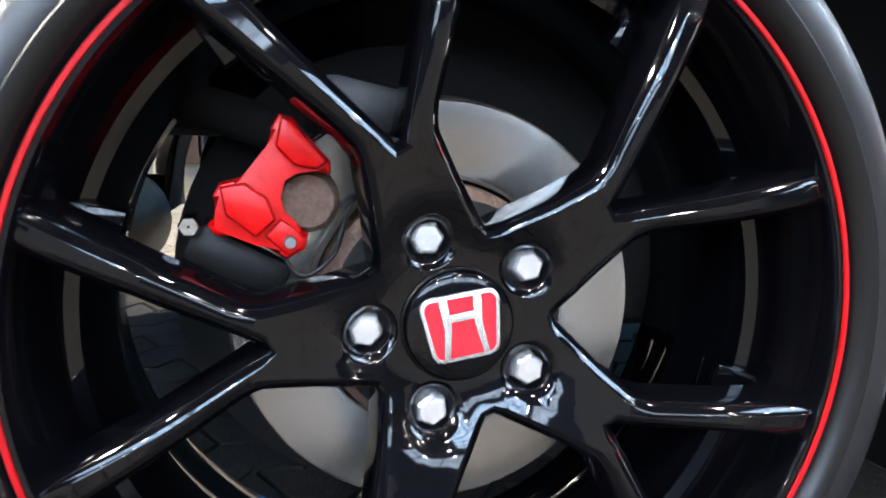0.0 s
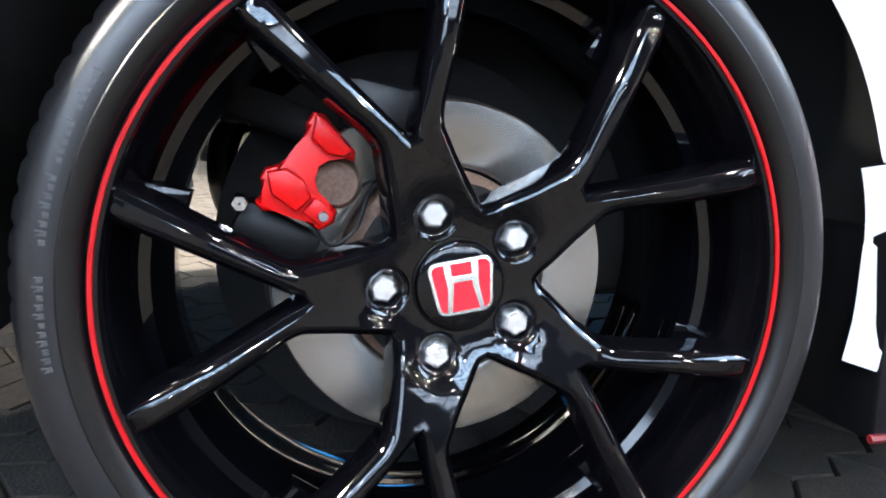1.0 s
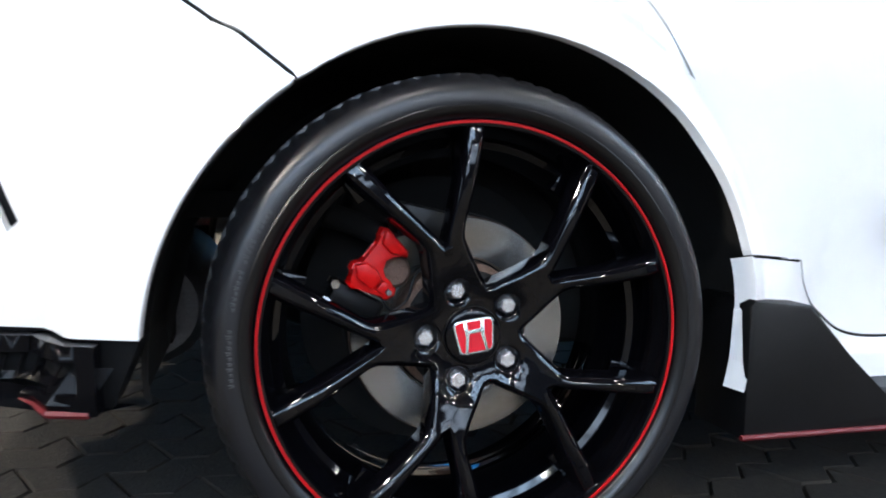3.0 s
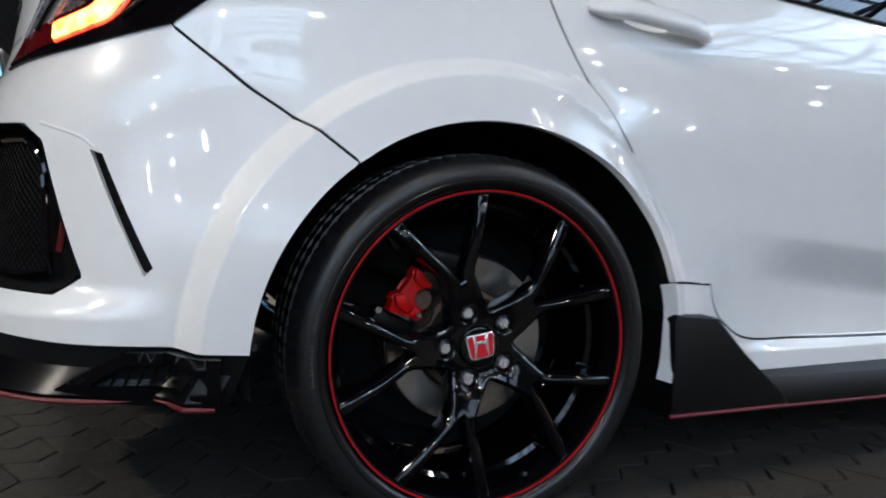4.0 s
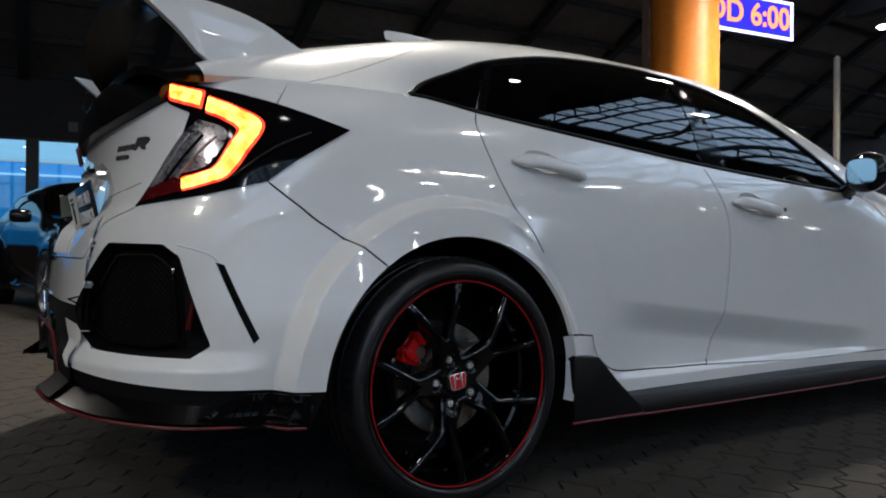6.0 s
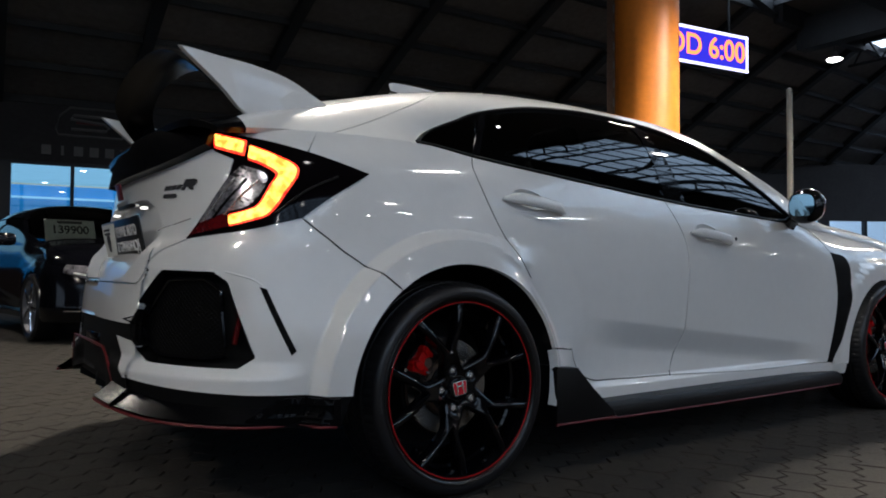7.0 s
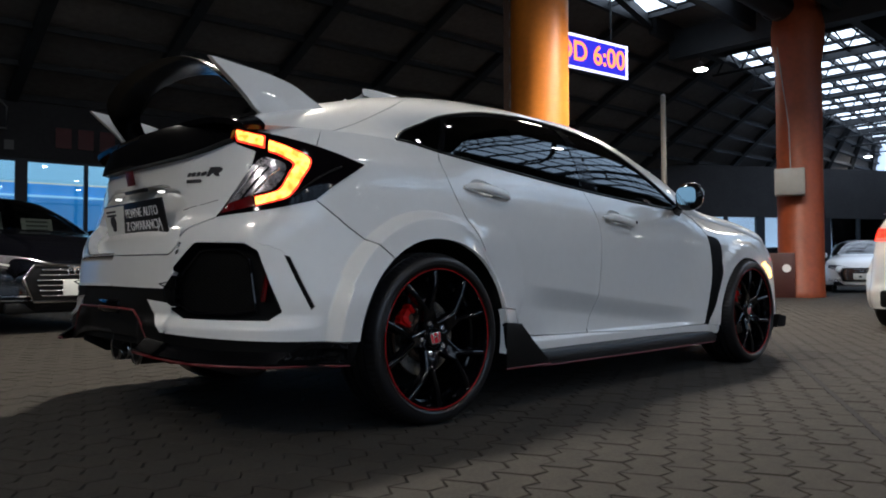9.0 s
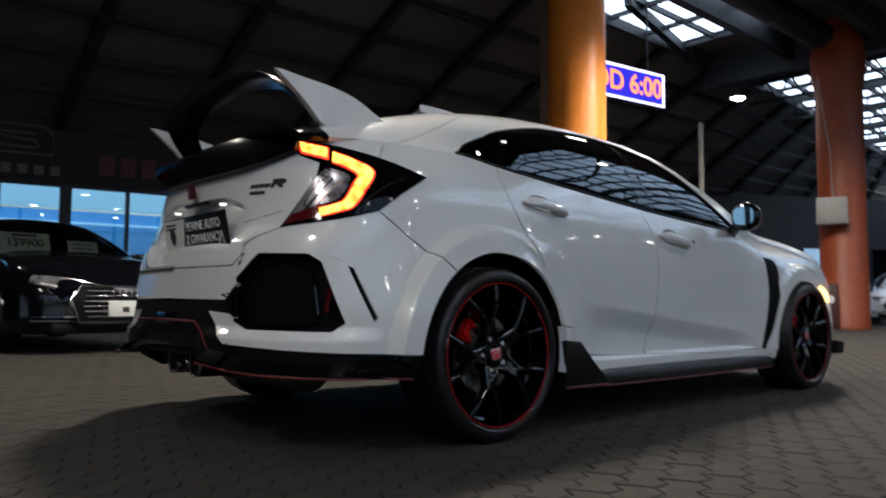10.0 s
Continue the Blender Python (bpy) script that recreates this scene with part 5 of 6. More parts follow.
# tail lamps
for sign in BOTH:
    lamp = panel("tail_lamp", [(0, lamp_low), (0, [(-.753, .764), (-.688, .86), (-.640, .93), (-.625, .992), (-.692, 1.022), (-.70, 1.035)]), (0, [(-.70, 1.035), (-.705, 1.082)]), (0, lamp_top[::-1]), (0, lamp_tip_low[::-1])],
                 skin, LAMP_SMOKE, car, (sign,), res=.015, lift=.004, depth=.02, label="smoked tail lamp with a lit red and amber bar")
    panel("clear_lens", [(0, curve([(-.60, .972), (-.535, .938), (-.572, .860), (-.64, .836)])), (0, [(-.64, .836), (-.715, .806), (-.68, .87), (-.638, .935), (-.60, .972)])], skin, LAMP_CLEAR, lamp, (sign,), res=.015, lift=.007, depth=.004)
    panel("red_lens", [(0, [(-.64, .834), (-.625, .797), (-.745, .770), (-.715, .804), (-.64, .834)])], skin, LAMP_RED, lamp, (sign,), res=.015, lift=.007, depth=.004)
    for q in range(3):
        bar = curve([(-.70 + .03 * q, .812 + .008 * q), (-.66 + .03 * q, .87 + .005 * q), (-.615 + .03 * q, .935 - .004 * q)])
        part("reflector_rib", tube(strip(skin, *bar.T, .009, sign), .0035, 6), SILVER if q != 1 else BLACK_GLOSS, lamp)
    outer = [(-.700, 1.078), (-.594, 1.047), (-.597, 1.000), (-.690, 1.030), (-.700, 1.078)]
    panel("light_bar", [(0, outer)], skin, LED_RED, lamp, (sign,), res=.012, lift=.008, depth=.006, label="glowing red bar")
    panel("light_core", [(0, [(-.693, 1.071), (-.600, 1.042), (-.602, 1.008), (-.685, 1.036), (-.693, 1.071)])], skin, LED_AMBER, lamp, (sign,), res=.012, lift=.011, depth=.003, label="glowing amber core")
    bar_o = curve([(-.582, 1.033), (-.52, 1.005), (-.458, .962), (-.49, .89), (-.527, .832), (-.57, .812), (-.625, .797)])
    bar_i = curve([(-.628, .830), (-.59, .84), (-.557, .857), (-.53, .91), (-.515, .945), (-.55, .972), (-.585, .988)])
    panel("light_bar", [(0, bar_o), (0, [(-.625, .797), (-.628, .830)]), (0, bar_i), (0, [(-.585, .988), (-.582, 1.033)])], skin, LED_RED, lamp, (sign,), res=.012, lift=.008, depth=.006, label="glowing red bracket")
    core_o, core_i = .88 * bar_o + .12 * bar_i[::-1], .88 * bar_i + .12 * bar_o[::-1]
    panel("light_core", [(0, core_o), (0, [core_o[-1], core_i[0]]), (0, core_i), (0, [core_i[-1], core_o[0]])], skin, LED_AMBER, lamp, (sign,), res=.012, lift=.011, depth=.003, label="glowing amber core")
    fin_line = curve([(-.52, .83), (-.44, .90), (-.36, .945)])
    part("lamp_rib", tube(strip(skin, *fin_line.T, .006, sign), .004, 6), BLACK_PLASTIC, lamp)

# door handles, mirrors, badge, cap
for sign, doors in ((1, 0), (-1, 1)):
    for door, u0, u1, z0, z1 in ((rear_door[doors], .225, .500, .925, .895), (front_door[doors], 1.205, 1.475, .850, .818)):
        k, q = np.meshgrid(np.linspace(0, 1, 22), np.linspace(0, 2 * math.pi, 17)[:-1], indexing="ij")
        tall = .019 * np.minimum(1, 5 * k + .25) * np.minimum(1, 6 * (1 - k) + .45)
        out = .006 + .022 * np.minimum(1, np.minimum(4 * k, 5 * (1 - k) + .2))
        deep = .013 * np.minimum(1, np.minimum(5 * k + .4, 5 * (1 - k) + .4))
        dz = tall * np.sign(np.sin(q)) * abs(np.sin(q)) ** .75
        lift = out + deep * np.sign(np.cos(q)) * abs(np.cos(q)) ** .75
        pts = strip(skin, (u0 + (u1 - u0) * k).ravel(), (z0 - .004 + (z1 - z0) * k + .004 * np.sin(math.pi * k) + dz).ravel(), lift.ravel()[:, None], sign)
        grip = bmesh.new()
        rings = [[grip.verts.new(p) for p in pts[16 * j:16 * j + 16]] for j in range(22)]
        for ra, rb in zip(rings, rings[1:]):
            for j in range(16):
                grip.faces.new((ra[j], ra[(j + 1) % 16], rb[(j + 1) % 16], rb[j]))
        grip.faces.new(rings[0])
        grip.faces.new(rings[-1][::-1])
        part("door_handle", grip, WHITE_PAINT, door)
        uc, zc = handle_cups[0 if u0 < 1 else 1]
        k, q = np.meshgrid((1.02, .92, .8, .6, .35, .08), np.linspace(0, 2 * math.pi, 29)[:-1], indexing="ij")
        pts = strip(skin, (uc + .076 * k * np.cos(q)).ravel(), (zc - .009 * np.cos(q) * k + .034 * k * np.sin(q)).ravel(), (-.026 * (1 - k ** 2.4) - .001).ravel()[:, None], sign)
        cup = bmesh.new()
        rings = [[cup.verts.new(p) for p in pts[28 * j:28 * j + 28]] for j in range(6)]
        for ra, rb in zip(rings, rings[1:]):
            for j in range(28):
                cup.faces.new((ra[j], ra[(j + 1) % 28], rb[(j + 1) % 28], rb[j]))
        cup.faces.new(rings[-1])
        part("handle_cup", cup, WHITE_PAINT, door)
    part("handle_lock", lathe([(.001, -.004), (.008, -.004), (.008, .0)], 16, Matrix.Translation(strip(skin, [1.46], [.823], .037, sign)[0]) @ Matrix.Diagonal((1, sign, 1, 1))), CHROME, front_door[doors])
    my = MID - sign * .955
    back_n = Vector((-.97, -sign * .21, -.04)).normalized()
    across = Vector((0, 0, 1)).cross(back_n).normalized()
    facing = Matrix((across, back_n, across.cross(back_n))).transposed().to_4x4()
    bm = bmesh.new()
    bmesh.ops.create_uvsphere(bm, u_segments=28, v_segments=16, radius=1.0)
    for v in bm.verts:
        c = v.co
        k = 1.0 if c.x > 0 else .42
        v.co = Vector((1.868 + .10 * c.x * k, my + .080 * c.y * (1 - .12 * max(c.x, 0)), .985 + .078 * math.copysign(abs(c.z) ** .8, c.z) + .01 * c.x))
    mirror = part("door_mirror", bm, BLACK_GLOSS, car, "gloss black door mirror")
    part("mirror_glass", prism([(.052 * math.copysign(abs(math.cos(a)) ** .6, math.cos(a)), .048 * math.copysign(abs(math.sin(a)) ** .6, math.sin(a))) for a in np.linspace(0, 2 * math.pi, 25)[:-1]], -.002, .002, Matrix.Translation((1.812, my - sign * .012, .985)) @ facing), MIRROR_GLASS, mirror)
    part("mirror_foot", tube([(1.93, my + sign * .08, .945), (1.98, my + sign * .15, .915), (2.0, MID - sign * .80, .91)], [.03, .024, .03], 10), BLACK_GLOSS, mirror)
badge_shapes = [([(-.900 + .024 * q, .917 - .0006 * q), (-.882 + .024 * q, .9165 - .0006 * q), (-.878 + .024 * q, .931 - .0006 * q), (-.896 + .024 * q, .9315 - .0006 * q)], "small black badge bar") for q in range(4)]
badge_shapes += [([(-.806, .911), (-.793, .9105), (-.783, .923), (-.774, .9225), (-.772, .910), (-.752, .909), (-.756, .922), (-.742, .926), (-.738, .938), (-.750, .942), (-.790, .943)], "slanted black badge block"),
                 ([(-.900, .894), (-.822, .891), (-.822, .903), (-.900, .906)], "flat grey badge bar")]
for outline, label in badge_shapes:
    panel("badge", [(0, outline + outline[:1])], skin, PRINT_DARK, hatch_low, (1,), res=.02, lift=.003, depth=.004, label=label)
for sign in BOTH:
    fold = curve([(-.905, .795), (-.86, .804), (-.815, .811), (-.753, .824)])
    part("hatch_fold", tube(strip(skin, *fold.T, -.0005, sign), .0016, 5), GREY_METAL, hatch_low)

# inside and underneath
part("underbody", box((2.6, 1.45, .05), pose(1.78, MID, .20)), BLACK_MATT, car)
part("rear_underbody", box((1.1, 1.2, .04), pose(-.05, MID, .47)), BLACK_MATT, car)
part("cabin_floor", box((2.5, 1.40, .40), pose(1.2, MID, .45), .05), BLACK_MATT, car)
part("boot_floor", box((.75, 1.1, .30), pose(-.30, MID, .62), .05), BLACK_MATT, car)
part("dashboard", box((.45, 1.38, .30), pose(2.15, MID, .80), .06), BLACK_PLASTIC, car)
for sx, sy in ((1.25, -.37), (1.25, .37), (.35, -.37), (.35, .37)):
    seat = part("seat", box((.48, .48, .16), pose(sx, MID + sy, .62), .05), SEAT_CLOTH, car, "dark cloth seat")
    part("backrest", box((.14, .46, .58), pose(sx - .26, MID + sy, .88, 0, -14, 0), .05), SEAT_CLOTH, seat)
    part("headrest", box((.10, .26, .17), pose(sx - .36, MID + sy, 1.22, 0, -14, 0), .04), SEAT_CLOTH, seat)
part("steering_wheel", tube([(1.80 + .05 * math.sin(a), MID - .37 + .18 * math.cos(a), .93 + .17 * math.sin(a)) for a in np.linspace(0, 2 * math.pi, 33)[:-1]], .014, 8, True), BLACK_PLASTIC, car)
for hub in (0.0, BASE):
    for sign in BOTH:
        a = np.radians(np.linspace(-8, 188, 40))
        cx, cz, r0 = (.016, .305, .396) if hub == 0 else (BASE + .004, .300, .358)
        bm = bmesh.new()
        pull = arch_pull(np.degrees(a)) if hub == 0 else np.zeros(40)
        rows = [[bm.verts.new((cx - dx + (r0 + r) * math.cos(q), MID - sign * s, max(cz + (r0 + r) * math.sin(q), cz - .05) if s > .57 else max(cz + (r0 + r) * math.sin(q), cz + .16))) for q, dx in zip(a, pull)] for s, r in ((.905, .001), (.88, .012), (.60, .012), (.56, -.03), (.56, -.28))]
        for w0, w1 in zip(rows, rows[1:]):
            for k in range(len(a) - 1):
                bm.faces.new((w0[k], w0[k + 1], w1[k + 1], w1[k]))
        part("wheel_liner", bm, BLACK_MATT, car)

# the dealer's plate in the recess
plate_m = pose(-.797, MID - .02, .780, 0, -12, 0) @ Matrix.Diagonal((1, 1.17, 1.22, 1))
plate = thing("number_plate_board", "black and white printed dealer board in the plate recess", "sign", plate_m)
part("board", box((.006, .52, .114), Matrix(), .002), PLATE_BLACK, plate)
part("white_field", prism([(-.255, -.052), (-.10, -.052), (-.06, .052), (-.255, .052)], -.0045, -.0034, pose(0, 0, 0, 0, 0, -90)), PAPER, plate)
for text, dz in (("PEWNE AUTO", .021), ("Z GWARANCJĄ", -.021)):
    lettering("lettering", text, .042, pose(-.0042, -.080, dz, 90, 0, -90), PRINT_WHITE, plate)
part("badge_mark", prism([(-.19, -.03), (-.165, -.03), (-.15, 0), (-.16, .02), (-.195, .02), (-.205, 0)], -.006, -.0048, pose(0, 0, 0, 0, 0, -90)), PRINT_DARK, plate)
for k in range(2):
    part("print_bar", box((.001, .09, .007), pose(-.0048, .185, .036 - k * .012)), PRINT_DARK, plate)

# ---- wheels ----
rim_face = spline([0, .04, .09, .15, .20, .235, .265], [.005, .004, -.012, -.026, -.0315, -.0295, -.0245])  # how far the spokes' faces stand out


def build_wheel(hub, sign):
    """A ten-spoke wheel with its tyre; its outer face looks to -y before it is turned to its side of the car."""
    place = pose(hub, MID - sign * MID, HUB_Z, 0, 0, 0 if sign > 0 else 180)
    bm = lathe([(.2685, -.0190), (.2690, -.0270), (.2660, -.0295), (.2590, -.0285), (.2565, -.0230), (.2545, -.0130), (.2500, -.0010), (.2475, .0270), (.2440, .0370), (.2360, .0410), (.2330, .0520),
                (.2250, .0820), (.2250, .1270), (.2360, .1420), (.2400, .1970), (.2660, .2070), (.2690, .1990), (.2450, .1870), (.2300, .1370), (.2300, .0870), (.2450, .0370), (.2600, -.0030)], 128, closed=True)
    wheel = part("wheel", bm, WHEEL_BLACK, car, "gloss black ten-spoke alloy wheel with a red line on its rim")
    wheel.matrix_world = place
    part("red_rim_line", lathe([(.2618, -.0296), (.2622, -.0312), (.2648, -.0314), (.2656, -.0300)], 160), RED_LINE, wheel)
    # spokes: five arms that fork
    outline = []
    for k in range(5):
        axis = math.radians(110 + 72 * k)
        half = [(.0534, -.0388), (.060, -.0365), (.095, -.0295), (.124, -.0255), (.136, -.0290), (.190, -.0610), (.246, -.0935), (.258, -.0705), (.190, -.0375), (.132, -.0060), (.121, 0)]
        for p, q in half + [(p, -q) for p, q in half[-2::-1]][:-1]:
            outline.append((p * math.cos(axis) - q * math.sin(axis), p * math.sin(axis) + q * math.cos(axis)))
    holes = []
    for k in range(5):
        a = math.radians(110 + 72 * k)
        holes.append([(.06 * math.cos(a) + .0185 * math.cos(q), .06 * math.sin(a) + .0185 * math.sin(q)) for q in np.linspace(0, 2 * math.pi, 29)[:-1]])
    verts, faces, _ = flat_panel([(.0055, outline + outline[:1])], .009, holes)
    edges = {}
    for f in faces:
        for p, q in zip(f, np.roll(f, -1)):
            edges.setdefault((min(p, q), max(p, q)), []).append((p, q))
    rim = [e[0] for e in edges.values() if len(e) == 1]
    out_n = np.zeros_like(verts)
    area = np.cross(verts[faces[:, 1]] - verts[faces[:, 0]], verts[faces[:, 2]] - verts[faces[:, 0]]).sum()
    turn = 1 if area > 0 else -1
    for p, q in rim:
        d = verts[q] - verts[p]
        nn = turn * np.array([d[1], -d[0]]) / max(np.linalg.norm(d), 1e-9)
        out_n[p] += nn
        out_n[q] += nn
    length = np.linalg.norm(out_n, axis=1)
    out_n[length > 0] /= length[length > 0][:, None]
    r = np.linalg.norm(verts, axis=1)
    face = rim_face(r)
    layers = [(-.0022, 0.0), (.0005, .0011), (.0032, .0035), (.0055, .0071), (.0067, .0125), (.0085, .034)]
    bm = bmesh.new()
    level = []
    for off, back in layers:
        level.append([bm.verts.new((*(verts[i] + out_n[i] * off)[:1], face[i] + back, (verts[i] + out_n[i] * off)[1])) if (off < 0 or length[i] > 0) else None for i in range(len(verts))])
    for f in faces:
        bm.faces.new([level[0][i] for i in f])
    for la, lb in zip(level, level[1:]):
        for p, q in rim:
            bm.faces.new((la[p], la[q], lb[q], lb[p]))
    part("spokes", bm, WHEEL_BLACK, wheel, angle=20)
    part("hub_back", lathe([(.001, .028), (.080, .030), (.078, .055), (.001, .055)], 40), BLACK_MATT, wheel)
    for k in range(10):
        a = math.radians(92 + 36 * k)
        m = pose(0, 0, 0, 0, -math.degrees(a), 0)
        part("spoke_root", prism([(.214, -.014), (.252, -.012), (.252, .012), (.214, .014)], .028, .052, m, .004), WHEEL_BLACK, wheel)
    for k in range(5):
        a = math.radians(110 + 72 * k)
        m = pose(.06 * math.cos(a), .0145, .06 * math.sin(a), 0, 12 * k, 0)
        nut = part("wheel_nut", lathe([(.0002, -.0118), (.0088, -.0116), (.0106, -.0098), (.0118, -.0060), (.0120, .006)], 6, m), SILVER, wheel, "silver wheel nut", angle=25)
        part("nut_skirt", lathe([(.0122, -.0015), (.0142, .001), (.0146, .012)], 24, m), SILVER, nut)
        part("nut_pocket", lathe([(.0196, -.012), (.0188, -.009), (.0182, .010), (.001, .012)], 28, m), WHEEL_BLACK, wheel)
    cap = part("centre_cap", lathe([(.001, -.0045), (.030, -.0040), (.0345, -.0025), (.0358, .001), (.0358, .006)], 56), WHEEL_BLACK, wheel)
    part("cap_ring", lathe([(.0362, .0030), (.0370, .0018), (.0380, .0030)], 56), BLACK_PLASTIC, wheel)
    tilt = pose(.001, 0, .001, 0, -9, 0)

    def rounded(w_top, w_low, h, r, n=6):
        corners = [(w_top - r, h - r, 0), (-w_top + r, h - r, 90), (-w_low + r, -h + r, 180), (w_low - r, -h + r, 270)]
        return [(x + r * math.cos(math.radians(a0 + 90 * k / n)), z + r * math.sin(math.radians(a0 + 90 * k / n))) for x, z, a0 in corners for k in range(n + 1)]

    part("emblem_plate", prism(rounded(.0262, .0225, .0215, .0072), -.0066, -.004, tilt, .0006), SILVER, cap)
    part("emblem_field", prism(rounded(.0238, .0202, .0192, .0056), -.0070, -.0062, tilt), EMBLEM_RED, cap)
    for s in (1, -1):
        part("emblem_bar", prism([(s * x, z) for x, z in ((.0086, .0190), (.0140, .0190), (.0122, 0), (.0152, -.0190), (.0112, -.0190), (.0076, .0015))][::s], -.0080, -.0068, tilt, .0003), SILVER, cap)
    part("emblem_bar", prism([(-.0090, .0090), (.0090, .0090), (.0082, .0040), (-.0082, .0040)], -.0079, -.0068, tilt, .0003), SILVER, cap)
    # tyre with sipes at its shoulder
    prof = [(.250, .0070), (.266, -.0230), (.2695, -.0275), (.274, -.0325), (.280, -.0354), (.289, -.0368), (.2990, -.0355), (.3065, -.0315), (.3120, -.0245), (.3155, -.0160), (.3200, -.0040), (.3240, .0070),
            (.3245, .0150), (.317, .0165), (.317, .0235), (.3260, .0250), (.3265, .0570), (.318, .0590), (.318, .0670), (.3265, .0690), (.3265, .1020), (.318, .1040), (.318, .1120), (.3265, .1140), (.3260, .1470), (.317, .1490), (.317, .1570), (.3245, .1590), (.3215, .1830), (.310, .2020), (.290, .2120), (.266, .2050), (.250, .1770)]
    n, blocks = 320, 4
    bm = bmesh.new()
    rings = add_lathe(bm, prof, n)
    for j, ring in enumerate(rings):
        for k, v in enumerate(ring):
            cut = (9 <= j <= 12 and k % blocks < 1) or (14 < j < 28 and prof[j][0] > .32 and (k + 2 * j) % blocks < 1)
            rr = math.hypot(v.co.x, v.co.z)
            if cut:
                f = (rr - .0022) / rr
                v.co.x, v.co.z = v.co.x * f, v.co.z * f
                if j <= 11:
                    v.co.y += .0015
            v.co.z = max(v.co.z, .002 - HUB_Z)
    tyre = part("tyre", bm, RUBBER, wheel, "black winter tyre with worn sidewall", angle=35)
    part("rim_protector", lathe([(.2672, -.0250), (.2700, -.0308), (.2742, -.0352), (.2790, -.0375), (.2822, -.0379), (.2836, -.0368)], 160), RUBBER_DARK, tyre, "smooth black ring beside the rim")
    # raised sidewall writing, as plain bars
    for k in range(34):
        if k in (11, 12, 13, 22, 28):
            continue
        m = pose(0, 0, 0, 0, -(188 - 1.2 * k), 0)
        h = .2968 - .0014 * (k % 3)
        part("sidewall_mark", prism([(.2900, -.0019), (h, -.0019), (h, -.0009), (.2936, -.0008), (.2936, .0006), (h - .0008, .0018), (.2900, .0016)], -.0374, -.0352, m), RUBBER_LETTER, tyre)
    valve = math.radians(-70)
    part("valve", tube([(.245 * math.cos(valve), -.012, .245 * math.sin(valve)), (.236 * math.cos(valve), -.030, .236 * math.sin(valve))], .004, 8), BLACK_PLASTIC, wheel)
    return wheel


for wheel_hub in (0.0, BASE):
    for wheel_side in BOTH:
        turned = build_wheel(wheel_hub, wheel_side)


def build_brake(hub, sign):
    m = pose(hub, MID - sign * MID, HUB_Z, 0, 0, 0 if sign > 0 else 180)
    disc = part("brake_disc", lathe([(.092, .062), (.098, .060), (.1455, .060), (.1465, .062), (.1465, .076), (.092, .078)], 96, m), STEEL, car, "bare steel brake disc")
    part("disc_hat", lathe([(.030, .040), (.080, .042), (.088, .048), (.090, .074)], 64, m), RUST, disc, "rusty disc hat")
    part("disc_rim", lathe([(.1468, .0625), (.1476, .064), (.1476, .074), (.1468, .0755)], 96, m), RUST, disc)
    part("dust_shield", lathe([(.060, .096), (.140, .094), (.150, .090), (.152, .094), (.142, .099), (.060, .100)], 64, m), BLACK_MATT, disc)
    # added black disc that stands for the darkness of the inner arch
    part("dark_backing", lathe([(.040, .192), (.185, .196), (.200, .200), (.198, .206), (.040, .204)], 48, m), BLACK_MATT, disc)
    part("axle_carrier", tube([m @ Vector((0, .09, 0)), m @ Vector((0, .30, .01)), m @ Vector((0, .5, .02))], .06, 16), BLACK_MATT, car)
    # caliper
    off = m @ Matrix.Translation((.008, 0, -.0097))
    shape = [(-.119, .143), (-.1115, .1413), (-.0874, .1134), (-.088, .105), (-.0967, .1078), (-.1097, .1097), (-.119, .104), (-.1227, .091), (-.1197, .080), (-.1115, .0725), (-.102, .067), (-.104, .0576),
             (-.115, .052), (-.121, .0546), (-.134, .065), (-.1487, .067), (-.159, .067), (-.164, .0743), (-.154, .081), (-.160, .092), (-.156, .0996), (-.147, .102), (-.139, .102), (-.1227, .1227), (-.1245, .1338)]
    body = part("caliper", prism(shape, .022, .052, off, .0035), CALIPER_RED, car, "red painted brake caliper")
    part("caliper_lobe", prism([(-.155, .098), (-.140, .1005), (-.127, .091), (-.122, .078), (-.134, .067), (-.152, .081)], .012, .026, off, .004), CALIPER_RED, body)
    part("caliper_lobe", prism([(-.118, .141), (-.1115, .1395), (-.090, .1135), (-.0967, .109), (-.1105, .1115), (-.1215, .1235)], .013, .026, off, .004), CALIPER_RED, body)
    part("caliper_foot", prism([(-.119, .078), (-.1115, .072), (-.104, .066), (-.1055, .059), (-.115, .0545), (-.129, .067)], .018, .030, off, .003), CALIPER_RED, body)
    part("bleed_screw", lathe([(.0003, .008), (.0035, .008), (.004, .012), (.004, .03)], 8, off @ Matrix.Translation((-.1135, 0, .064))), GREY_METAL, body)
    part("piston_housing", lathe([(.0003, .034), (.017, .034), (.0205, .038), (.0225, .060), (.026, .085)], 32, m @ Matrix.Translation((-.094, 0, .078))), RUST, body, "rusty piston housing")
    part("slide_bolt", lathe([(.001, -.014), (.006, -.014), (.0075, -.010), (.0075, .02)], 6, m @ Matrix.Translation((-.168, .05, .062))), CHROME, body)
    part("slide_bolt", lathe([(.001, -.010), (.005, -.010), (.006, -.006), (.006, .02)], 6, m @ Matrix.Translation((-.072, .06, .140))), CHROME, body)
    part("slide_boot", lathe([(.006, 0), (.011, .004), (.009, .010), (.011, .016), (.009, .03)], 16, m @ Matrix.Translation((-.150, .055, .048))), BLACK_PLASTIC, body)
    part("parking_motor", box((.085, .07, .045), m @ Matrix.Translation((-.045, .09, .135)) @ pose(0, 0, 0, 0, 12, 0), .010), BLACK_PLASTIC, body, "black actuator housing")
